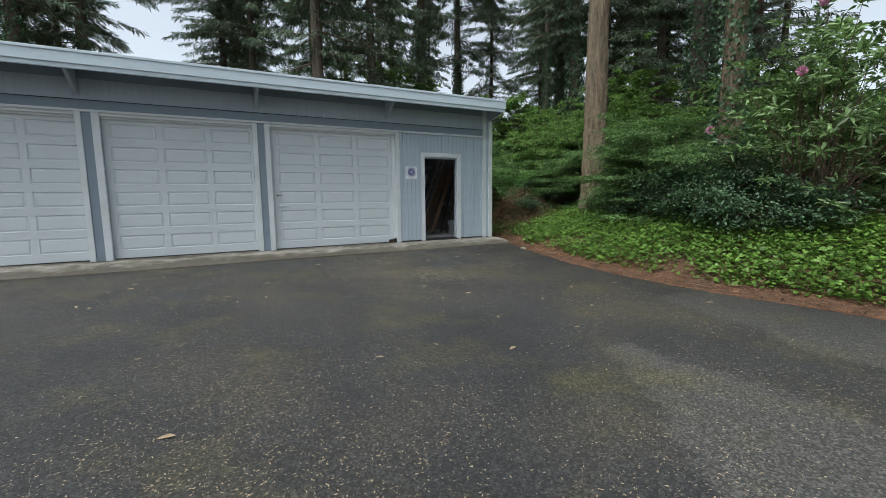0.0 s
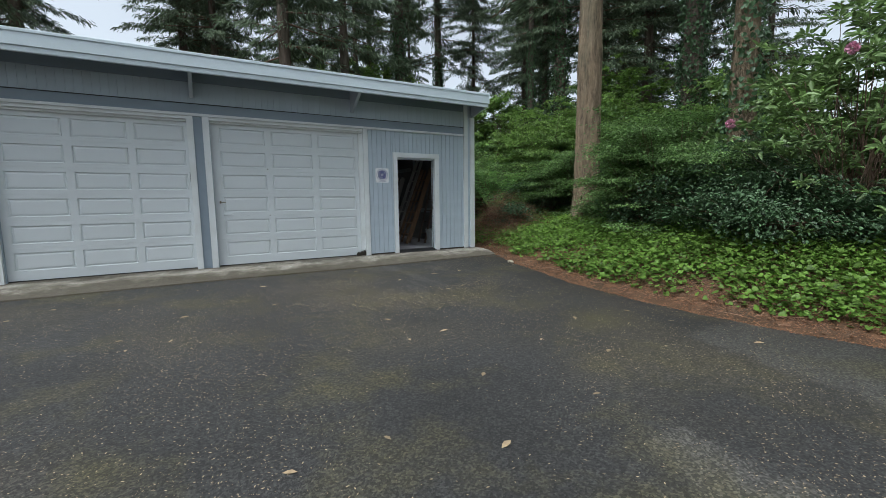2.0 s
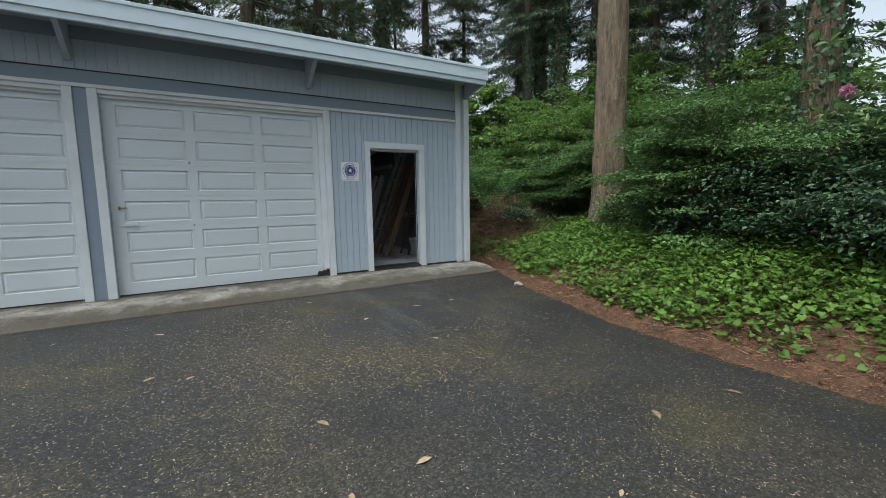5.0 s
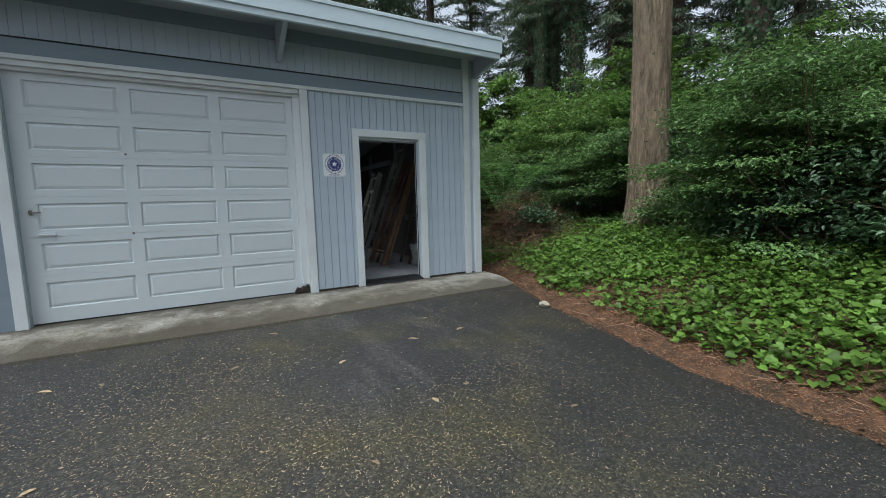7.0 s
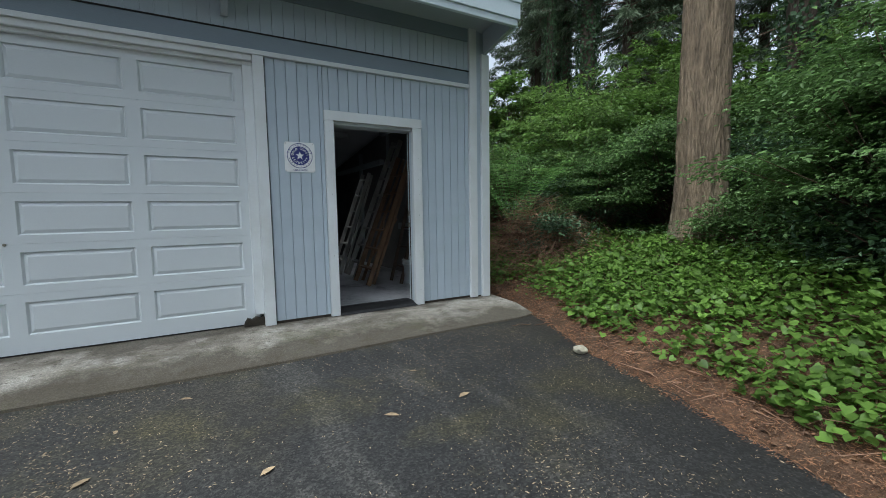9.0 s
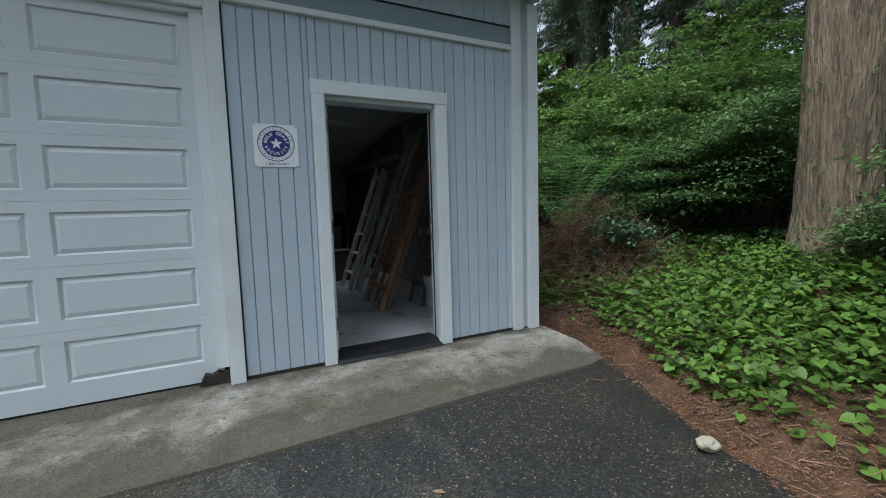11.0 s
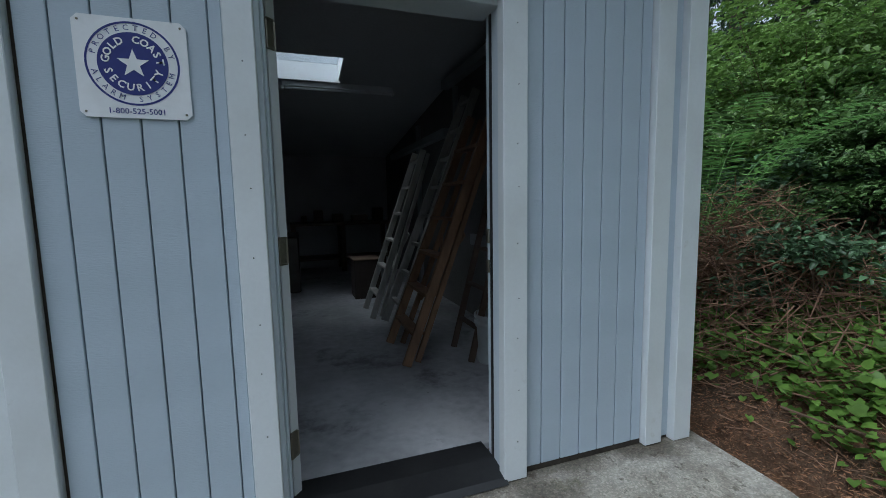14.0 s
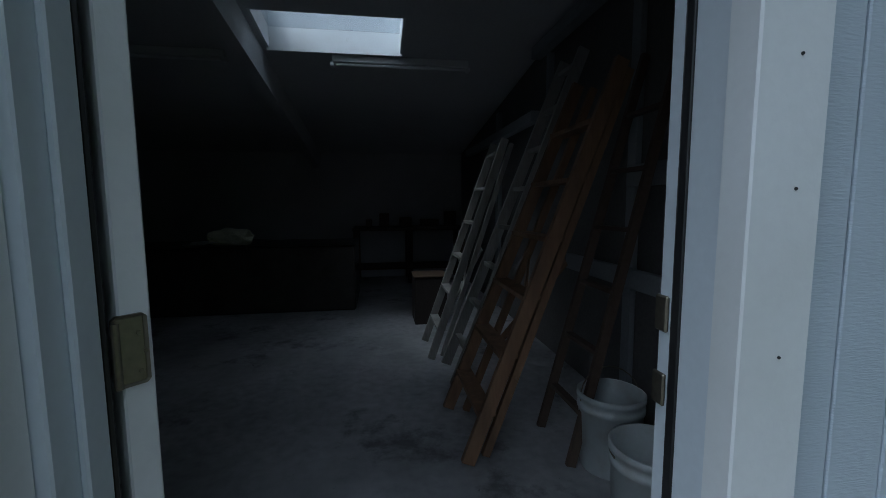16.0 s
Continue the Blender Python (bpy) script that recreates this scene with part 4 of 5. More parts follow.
LEAF_C = mat("conifer_needles", (0.125, 0.17, 0.10), 0.6, spread=0.2, scale=0.7, fine=12, bump=0, island=0.5, translucent=0.3, object_rand=0.2)
FERN = mat("fern_frond", (0.17, 0.33, 0.09), 0.5, spread=0.2, bump=0, island=0.3, translucent=0.35)
PINK = mat("pink_petals", (0.62, 0.30, 0.42), 0.5, spread=0.15, bump=0, translucent=0.3)
BARK = mat("furrowed_cedar_bark", (0.215, 0.160, 0.105), 0.95, spread=0.72, scale=7, fine=30, bump=1.0, bump_dist=0.05, stretch=(1.6, 1.6, 0.30), dirt=(0.15, 0.16, 0.11), dirt_amount=0.5, dirt_scale=1.5)
BARK_D = mat("dark_fir_bark", (0.11, 0.085, 0.066), 0.95, spread=0.5, scale=5, fine=20, bump=1.0, bump_dist=0.04, stretch=(1.2, 1.2, 0.2), dirt=(0.08, 0.10, 0.06), dirt_amount=0.5, dirt_scale=1.5)
TWIG = mat("brown_twig", (0.14, 0.09, 0.06), 0.85, spread=0.3, island=0.3)
BRUSH = mat("dead_reddish_brushwood", (0.26, 0.15, 0.095), 0.85, spread=0.3, island=0.4)
NEEDLE = mat("fallen_red_needles", (0.27, 0.135, 0.068), 0.85, spread=0.2, island=0.45, bump=0)
PETAL = mat("pale_fallen_petals", (0.40, 0.31, 0.19), 0.8, spread=0.2, island=0.4, bump=0)
DEADLEAF = mat("dry_fallen_leaf", (0.36, 0.27, 0.16), 0.8, spread=0.3, scale=20, object_rand=0.35)
LITTER = mat("brown_leaf_litter", (0.17, 0.095, 0.05), 0.8, spread=0.3, scale=20, island=0.6, bump=0)
STONE = mat("pale_stone", (0.40, 0.37, 0.28), 0.85, spread=0.2, scale=12, fine=60)
RNG = np.random.default_rng(7)


def unit(v):
    return v / np.maximum(np.linalg.norm(v, axis=-1, keepdims=True), 1e-9)


def leaf_arrays(base, ahead, up, length, width, heart=False, fold=0.25):
    """Folded leaves, one island each: base points, directions, face normals, sizes."""
    ahead = unit(ahead)
    side = unit(np.cross(ahead, up))
    up = np.cross(side, ahead)
    L, W = length[:, None], width[:, None]
    lift = up * W * fold
    if heart:
        vs = [base, base - ahead * L * 0.16 - side * W * 0.34 + lift, base + ahead * L * 0.22 - side * W * 0.56 + lift, base + ahead * L * 0.66 - side * W * 0.36 + lift * 0.8, base + ahead * L - up * L * 0.06,
              base + ahead * L * 0.66 + side * W * 0.36 + lift * 0.8, base + ahead * L * 0.22 + side * W * 0.56 + lift, base - ahead * L * 0.16 + side * W * 0.34 + lift, base + ahead * L * 0.55]
        quads = ((0, 8, 2, 1), (8, 4, 3, 2), (0, 7, 6, 8), (8, 6, 5, 4))
    else:
        vs = [base, base + ahead * L * 0.32 - side * W * 0.5 + lift, base + ahead * L * 0.72 - side * W * 0.36 + lift, base + ahead * L - up * L * 0.08,
              base + ahead * L * 0.72 + side * W * 0.36 + lift, base + ahead * L * 0.32 + side * W * 0.5 + lift]
        quads = ((0, 3, 2, 1), (0, 5, 4, 3))
    n = len(base)
    V = np.stack(vs, 1).reshape(-1, 3)
    i = (np.arange(n) * len(vs))[:, None]
    F = np.concatenate([i + np.array(q) for q in quads])
    return V, F


def strips(base, ahead, length, width):
    """Flat blades: one quad each."""
    ahead = unit(ahead)
    side = unit(np.cross(ahead, RNG.normal(size=ahead.shape))) * width[:, None] / 2
    a, b = base, base + ahead * length[:, None]
    m = (a + b) / 2
    V = np.stack([a, m - side, b, m + side], 1).reshape(-1, 3)
    F = (np.arange(len(base)) * 4)[:, None] + np.arange(4)
    return V, F


def tubes(p, q, r0, r1, n=5):
    """Many tapered twigs from p to q."""
    d = unit(q - p)
    a = unit(np.cross(d, np.where(np.abs(d[:, 2:3]) > 0.9, [[1.0, 0, 0]], [[0, 0, 1.0]])))
    b = np.cross(d, a)
    V, k = [], len(p)
    for end, r in ((p, r0), (q, r1)):
        for i in range(n):
            t = 2 * math.pi * i / n
            V.append(end + (a * math.cos(t) + b * math.sin(t)) * r[:, None])
    V = np.stack(V, 1).reshape(-1, 3)
    i = (np.arange(k) * 2 * n)[:, None]
    F = np.concatenate([i + np.array([j, (j + 1) % n, n + (j + 1) % n, n + j]) for j in range(n)])
    return V, F


def shrub(name, x, y, rx, ry, z0, z1, sprays, per, leaf_len, leaf_w, material, label, category="shrub", flat=0.5, seed=1, shell=0.55, aim=0.35, low=0.25, fan=0.42, whorl=False, stems=0.5, clump=9.0):
    """Stems fan out from the ground to sprays of leaves in an uneven crown."""
    rng = np.random.default_rng(seed)
    root = empty(name, x, y, z0)
    tagged(root, label, category, "shrubs on the bank")
    h = z1 - z0
    # boughs first, then the sprays that spread flat about the end of each bough
    k = max(10, int(sprays / clump))
    u = unit(rng.normal(size=(k, 3)))
    u[:, 2] = np.abs(u[:, 2]) * 1.0 - 0.25 * rng.random(k)
    rad = shell + (1 - shell) * rng.random(k) ** 0.6
    lump = 1 + 0.22 * np.sin(5 * u[:, 0] + seed) * np.cos(4 * u[:, 1] - seed) + 0.12 * np.sin(9 * u[:, 2] + 3 * u[:, 0])
    bough = u * rad[:, None] * lump[:, None] * np.array([rx, ry, h * 0.62]) + np.array([0, 0, h * 0.40])
    pick = rng.integers(0, k, sprays)
    drift = rng.normal(size=(sprays, 3)) * np.array([0.20 * rx, 0.20 * ry, 0.022 * h])
    tip = bough[pick] + drift
    tip[:, 2] -= 0.35 * (drift[:, 0] ** 2 + drift[:, 1] ** 2)
    skirt = rng.random(sprays) < low
    tip[:, 2] = np.where(skirt, h * 0.35 * rng.random(sprays), tip[:, 2])
    tip[:, 2] = np.maximum(tip[:, 2], 0.05 + 0.12 * rng.random(sprays))
    stray = rng.random(sprays) < 0.12
    tip *= np.where(stray, 1.0 + 0.30 * rng.random(sprays), 1.0)[:, None]
    out = unit(tip * np.array([1, 1, 0.25]) + rng.normal(size=tip.shape) * 0.25)
    out[:, 2] = out[:, 2] * 0.5 - 0.05
    out = unit(out)
    # leaves along each spray
    t = rng.random((sprays, per))
    spread = rng.normal(size=(sprays, per, 3)) * np.array([1, 1, (1 - flat) * 0.7]) * (0.12 + 0.10 * fan)
    base = tip[:, None] + out[:, None] * (t[..., None] - 0.6) * fan + spread * (0.4 + 0.6 * t[..., None])
    base[..., 2] -= 0.10 * (t - 0.3) ** 2
    ahead = out[:, None] * 0.8 + unit(rng.normal(size=base.shape)) * 0.8
    ahead[..., 2] = ahead[..., 2] * (1 - flat) - 0.18
    if whorl:
        arm = unit(rng.normal(size=base.shape) * np.array([1, 1, 0.45]) + out[:, None] * 0.5)
        node = tip[:, None] - out[:, None] * (np.floor(t * 3)[..., None]) * 0.11 + rng.normal(size=(sprays, 1, 3)) * 0.03
        base, ahead = node + arm * 0.015, arm * 1.0
        ahead[..., 2] += 0.10
    up = np.zeros_like(base)
    up[..., 2] = 1.0
    up += out[:, None] * aim + rng.normal(size=base.shape) * 0.28
    n = sprays * per
    size = 0.65 + 0.7 * rng.random(n)
    V, F = leaf_arrays(base.reshape(n, 3), ahead.reshape(n, 3), up.reshape(n, 3), leaf_len * size, leaf_w * size)
    tagged(raw("foliage", V, F, material, root), kind="stuff")
    foot = rng.normal(size=(sprays, 3)) * np.array([0.12, 0.12, 0.0])
    knee = foot * 0.5 + tip * np.array([0.45, 0.45, 0.55]) + rng.normal(size=tip.shape) * 0.06
    k = int(sprays * stems)
    V1, F1 = tubes(foot[:k], knee[:k], np.full(k, 0.012), np.full(k, 0.007), 4)
    V2, F2 = tubes(knee[:k], tip[:k], np.full(k, 0.007), np.full(k, 0.003), 4)
    tagged(raw("stemwood", np.concatenate([V1, V2]), np.concatenate([F1, F2 + len(V1)]), TWIG, root), kind="stuff")
    return root


def trunk_mesh(r0, r1, height, seg, rings, ridge, flare, seed, lean=(0.0, 0.0)):
    V = []
    for j in range(rings + 1):
        f = j / rings
        z = height * f ** 1.3
        r = r1 + (r0 - r1) * (1 - f) + flare * math.exp(-z / 0.35)
        for i in range(seg):
            a = 2 * math.pi * i / seg
            g = noise.noise(Vector((math.cos(a) * 5.0, math.sin(a) * 5.0, z * 0.55 + seed * 9)))
            g2 = abs(noise.noise(Vector((math.cos(a) * 11.0, math.sin(a) * 11.0, z * 1.9 + seed * 5))))
            k = r * (1 + 0.05 * g) - ridge * (1 - g2 * 2) * 0.5
            V.append((k * math.cos(a) + lean[0] * z, k * math.sin(a) + lean[1] * z, z))
    F = [(j * seg + i, j * seg + (i + 1) % seg, (j + 1) * seg + (i + 1) % seg, (j + 1) * seg + i) for j in range(rings) for i in range(seg)]
    return V, F


def conifer(name, x, y, height, r0, reach, first, limbs, per, seed, label, material=None, group="forest trees", dead=6, near=False, ivy=0):
    """A tall fir or cedar: furrowed trunk, drooping limbs, flat sprays of needles."""
    rng = np.random.default_rng(seed)
    root = empty(name, x, y, float(bank_z(x, y)) - 0.1)
    tagged(root, label, "tree", group)
    V, F = trunk_mesh(r0, r0 * 0.25, height, 90 if near else 20, 150 if near else 40, 0.035 if near else 0.012, r0 * 0.35, seed)
    raw("trunk", V, F, material or BARK_D, root, smooth=True)
    if ivy:
        zi, ai = 9.0 * rng.random(ivy) ** 1.3, rng.random(ivy) * 2 * math.pi
        ri = r0 * (1.02 - 0.75 * zi / height) + r0 * 0.35 * np.exp(-zi / 0.35) + 0.02 + 0.14 * rng.random(ivy) ** 2
        outward = np.stack([np.cos(ai), np.sin(ai), np.zeros(ivy)], -1)
        hang = rng.normal(size=(ivy, 3)) * 0.6 + np.array([0, 0, -0.7])
        V, F = leaf_arrays(outward * ri[:, None] + np.stack([0 * zi, 0 * zi, zi], -1), hang, outward + rng.normal(size=(ivy, 3)) * 0.5, 0.05 + 0.05 * rng.random(ivy), 0.05 + 0.04 * rng.random(ivy), heart=True, fold=0.15)
        iv = raw("ivy", V, F, LEAF_D, root)
        iv["label"] = "dark ivy climbing the trunk"
        tagged(iv, kind="stuff")
    zs = first + (height - first) * rng.random(limbs) ** 0.8
    az = rng.random(limbs) * 2 * math.pi
    ln = reach * (1.02 - 0.75 * (zs - first) / (height - first)) * (0.6 + 0.5 * rng.random(limbs))
    start = np.stack([np.zeros(limbs), np.zeros(limbs), zs], -1)
    d = np.stack([np.cos(az), np.sin(az), np.full(limbs, -0.05)], -1)
    s = rng.random((limbs, per)) ** 0.75
    droop = -0.30 * (s * ln[:, None]) ** 1.35 * 0.5
    pos = start[:, None] + d[:, None] * (s * ln[:, None])[..., None]
    pos[..., 2] += droop
    side = np.stack([-np.sin(az), np.cos(az), np.zeros(limbs)], -1)
    w = (rng.random((limbs, per)) - 0.5) * 0.75 * np.minimum(1.0, ln[:, None] / 2.5) * (1.15 - s)
    pos += side[:, None] * w[..., None] + rng.normal(size=pos.shape) * np.array([0.05, 0.05, 0.05])
    ahead = d[:, None] * 0.6 + side[:, None] * np.sign(w)[..., None] * 0.5 + rng.normal(size=pos.shape) * 0.3
    ahead[..., 2] -= 0.45
    n = limbs * per
    size = 0.6 + 0.8 * rng.random(n)
    up = rng.normal(size=(n, 3)) * 0.4
    up[:, 2] += 1.0
    V, F = leaf_arrays(pos.reshape(n, 3), ahead.reshape(n, 3), up, 0.22 * size, 0.040 * size, fold=0.1)
    tagged(raw("foliage", V, F, LEAF_C, root), kind="stuff")
    end = start + d * ln[:, None] * 0.55
    end[:, 2] -= 0.15 * (ln * 0.55) ** 1.35
    V1, F1 = tubes(start, end, 0.035 + 0 * ln, 0.012 + 0 * ln, 4)
    k = dead * 3
    zd = first * (0.25 + 0.75 * rng.random(k))
    ad = rng.random(k) * 2 * math.pi
    ld = 0.3 + 0.7 * rng.random(k)
    sd = np.stack([0 * zd, 0 * zd, zd], -1)
    ed = sd + np.stack([np.cos(ad) * ld, np.sin(ad) * ld, -0.3 * ld], -1)
    V2, F2 = tubes(sd, ed, 0.018 + 0 * ld, 0.006 + 0 * ld, 4)
    tagged(raw("branchwood", np.concatenate([V1, V2]), np.concatenate([F1, F2 + len(V1)]), TWIG, root), kind="stuff")
    return root

# ---- the big cedar and its neighbour ----
TX, TY = 8.85, 8.02
big = empty("cedar_tree", TX, TY, float(bank_z(TX, TY)) - 0.06)
tagged(big, "tall cedar with furrowed grey-brown bark, bare lower trunk", "tree", "forest trees")
V, F = trunk_mesh(0.30, 0.16, 19.0, 120, 300, 0.034, 0.10, 3, (0.004, 0.002))
raw("trunk", V, F, BARK, big, smooth=True)
rng = np.random.default_rng(5)
k = 26
az, zs, ln = rng.random(k) * 6.28, 6.0 + 12 * rng.random(k), 1.0 + 2.0 * rng.random(k)
p = np.stack([0 * az, 0 * az, zs], -1)
q = p + np.stack([np.cos(az) * ln, np.sin(az) * ln, -0.25 * ln], -1)
V, F = tubes(p, q, 0.04 + 0 * az, 0.015 + 0 * az, 5)
tagged(raw("branchwood", V, F, TWIG, big), kind="stuff")
per = 240
s = rng.random((k, per))
pos = p[:, None] + (q - p)[:, None] * s[..., None] + rng.normal(size=(k, per, 3)) * np.array([0.22, 0.22, 0.10])
up = rng.normal(size=(k * per, 3)) * 0.4 + np.array([0, 0, 1.0])
V, F = leaf_arrays(pos.reshape(-1, 3), (q - p)[:, None].repeat(per, 1).reshape(-1, 3) + rng.normal(size=(k * per, 3)) * 0.8, up, 0.12 + 0.1 * rng.random(k * per), 0.05 + 0 * up[:, 0], fold=0.1)
tagged(raw("foliage", V, F, LEAF_C, big), kind="stuff")

fir = conifer("fir_tree", 9.9, 5.3, 20.0, 0.26, 3.0, 6.5, 60, 150, 11, "furrowed fir trunk with ivy behind the rhododendron", BARK, near=True, ivy=2600, dead=0)

# ---- forest behind: two built trees of each habit, then copies ----
model_a = conifer("fir_tree", 7.0, 20.0, 22.0, 0.28, 4.2, 3.6, 150, 230, 21, "tall dark fir with drooping green limbs")
model_b = conifer("fir_tree", 14.6, 25.0, 24.0, 0.34, 3.6, 7.5, 120, 220, 22, "tall fir with an ivy-clad lower trunk", ivy=5200)
model_c = conifer("fir_tree", 2.1, 23.0, 19.0, 0.25, 4.6, 2.2, 170, 210, 23, "broad dark fir with low sweeping limbs")
spots = [("a", 19.5, 22.5), ("b", 21.8, 23.4), ("a", 4.3, 19.0), ("b", -5.5, 20.0), ("b", -4.2, 22.5), ("a", -8.5, 23.0), ("c", -12.0, 20.0), ("b", 10.6, 22.0),
         ("b", 15.6, 9.6), ("b", 17.0, 0.0),
         ("a", 24.0, 14.0), ("b", 22.0, 18.5), ("b", 17.0, 17.0), ("a", 28.0, 22.0), ("c", 20.0, 29.0), ("b", 12.0, 30.0), ("a", 6.0, 28.5), ("c", 28.0, 2.0),
         ("a", 24.0, -4.0), ("c", 19.5, -5.0), ("b", 1.6, 30.0), ("c", -8.0, 29.0), ("a", 16.5, 33.0), ("c", 25.0, 29.0), ("b", 31.0, 14.0), ("a", 10.0, 35.0), 
         ("c", 33.0, 25.0), ("c", 31.0, 33.0), ("a", -15.0, 27.0), ("a", 21.0, 15.0), ("c", 26.5, 18.5), ("c", 23.0, 11.5), ("c", -5.4, 24.5), ("a", 0.9, 24.5), ("c", 18.6, 16.4), ("c", 2.6, 33.0),
         # unseen firs behind and left of the camera, added to block open sky light
         ("a", 3.0, -15.0), ("c", -3.0, -13.5), ("b", -8.5, -15.0), ("c", -14.0, -12.0), ("a", 8.5, -17.0), ("c", 13.5, -15.0), ("a", -6.0, -20.0), ("c", 1.0, -21.0), ("a", -18.0, -6.0), ("c", -19.0, 1.0), ("b", 18.0, -13.0)]
RNG2 = random.Random(4)
for which, x, y in spots:
    src = {"a": model_a, "b": model_b, "c": model_c}[which]
    s = RNG2.uniform(0.82, 1.15)
    ob = copy_thing(src, pose(x, y, float(bank_z(x, y)) - 0.1, 0, 0, RNG2.uniform(0, 360)))
    ob.scale = (s, s, s * RNG2.uniform(0.95, 1.1))

for x, y in ((15.9, 17.9), (17.2, 18.3), (9.6, 26.0)):
    ob = copy_thing(model_b, pose(x, y, float(bank_z(x, y)) - 0.1, 0, 0, 40 * x))
    ob.scale = (0.62, 0.62, 0.95)

# ---- shrubs on the bank ----
def gz(x, y):
    return float(bank_z(x, y)) - 0.03


shrub("shrub", 8.25, 5.85, 1.15, 1.15, gz(8.2, 5.8), 2.75, 330, 130, 0.046, 0.026, LEAF_S, "green huckleberry shrub with layered sprays of small leaves", seed=2, shell=0.35, flat=0.80, low=0.06, fan=0.62)
shrub("shrub", 8.6, 4.9, 0.9, 0.9, gz(8.6, 4.9), 2.2, 300, 50, 0.060, 0.032, LEAF_D, "dark green shrub at the foot of the fir", seed=3, flat=0.6)
rh = shrub("rhododendron", 8.45, 3.15, 1.45, 1.35, gz(8.3, 3.2), 4.3, 330, 20, 0.125, 0.042, LEAF_R, "large rhododendron with long leaves and pink blooms", seed=4, flat=0.3, aim=0.6, whorl=True, shell=0.30, low=0.22, stems=0.35, clump=3.0)
shrub("rhododendron", 9.6, 1.2, 1.6, 1.5, gz(9.6, 1.2), 4.4, 330, 22, 0.125, 0.042, LEAF_R, "tall rhododendron at the edge of the wood", seed=5, flat=0.3, aim=0.6, whorl=True, shell=0.3, low=0.22, stems=0.35, clump=3.0)
shrub("shrub", 9.85, 10.7, 0.9, 1.1, gz(9.85, 10.7), 1.9, 420, 54, 0.065, 0.040, LEAF_D, "dark evergreen shrub with glossy leaves", seed=6, flat=0.5)
shrub("shrub", 10.3, 9.2, 1.4, 1.3, gz(10.3, 9.2), 2.9, 300, 110, 0.052, 0.030, LEAF_S, "green layered shrub behind the cedar", seed=7, shell=0.35, flat=0.80, low=0.08, fan=0.65)
shrub("shrub", 11.2, 11.6, 1.7, 1.5, gz(11.2, 11.6), 3.8, 420, 75, 0.08, 0.052, LEAF_B, "bright green young maple thicket", seed=8, flat=0.78, low=0.08, fan=0.7)
shrub("shrub", 9.6, 12.8, 1.5, 1.6, gz(9.6, 12.8), 2.7, 360, 70, 0.062, 0.036, LEAF_S, "green shrub beside the garage", seed=9, flat=0.9, low=0.15, fan=0.6)
shrub("shrub", 8.66, 7.30, 0.50, 0.55, gz(8.66, 7.3), 1.55, 120, 70, 0.042, 0.025, LEAF_S, "small leafy shrub before the cedar's foot", seed=17, flat=0.85, low=0.1, fan=0.5)
shrub("shrub", 9.9, 7.4, 0.9, 1.1, gz(9.9, 7.4), 2.2, 360, 52, 0.055, 0.032, LEAF_D, "dark shrub behind the cedar trunk", seed=10, flat=0.5)
shrub("shrub", 7.85, 3.9, 0.75, 1.3, gz(7.85, 3.9), 1.65, 380, 46, 0.055, 0.034, LEAF_D, "low dark ivy mound under the rhododendron", seed=12, flat=0.4)
shrub("shrub", 8.05, 5.7, 0.55, 0.8, gz(8.0, 5.7), 1.45, 240, 46, 0.055, 0.034, LEAF_D, "low dark ivy mound under the huckleberry", seed=13, flat=0.4)
m1 = shrub("shrub", 13.0, 8.2, 2.0, 2.0, gz(13, 8.2), 3.4, 420, 50, 0.10, 0.06, LEAF_S, "tall green woodland undergrowth among the firs", seed=14, flat=0.6)
m2 = shrub("shrub", 13.5, 11.5, 2.0, 2.2, gz(13.5, 11.5), 4.6, 420, 50, 0.10, 0.07, LEAF_B, "tall pale green woodland undergrowth among the firs", seed=15, flat=0.6)
for src, x, y, s in ((m1, 11.9, 4.2, 0.75), (m1, 12.2, 1.2, 1.1), (m2, 14.5, 15.0, 1.1), (m1, 11.0, 16.0, 1.0), (m2, 16.5, 9.0, 1.2), (m1, 17.5, 13.5, 1.3), (m1, 15.5, 3.0, 1.0), (m2, 10.5, 19.5, 1.1),
                     (m1, 13.0, -2.0, 1.2), (m2, 19.5, 17.5, 1.4), (m1, 16.0, 20.0, 1.3), (m2, 8.0, 21.5, 1.3), (m1, 20.5, 10.5, 1.5), (m2, 20.0, 5.5, 1.0), (m1, 4.0, 23.0, 1.3), (m2, -1.0, 24.0, 1.4),
                     (m1, -6.0, 24.0, 1.4), (m1, 24.0, 20.0, 1.6), (m2, 25.0, 12.0, 1.7), (m1, 22.0, 26.0, 1.6), (m2, 14.0, 28.0, 1.6), (m1, 18.0, -2.5, 1.5)):
    ob = copy_thing(src, pose(x, y, gz(x, y), 0, 0, RNG2.uniform(0, 360)))
    ob.scale = (s, s, s)

# pale broadleaf trees in the middle distance
def maple(x, y, z1, seed):
    t = shrub("maple_tree", x, y, 2.6, 2.6, gz(x, y), z1, 520, 42, 0.15, 0.11, LEAF_B, "light green broadleaf tree among the dark firs", "tree", flat=0.7, seed=seed, shell=0.35, low=0.0)
    t["group"] = "forest trees"
    V, F = trunk_mesh(0.09, 0.04, (z1 - gz(x, y)) * 0.7, 12, 20, 0.006, 0.04, seed)
    raw("trunk", V, F, BARK_D, t, smooth=True)
    return t


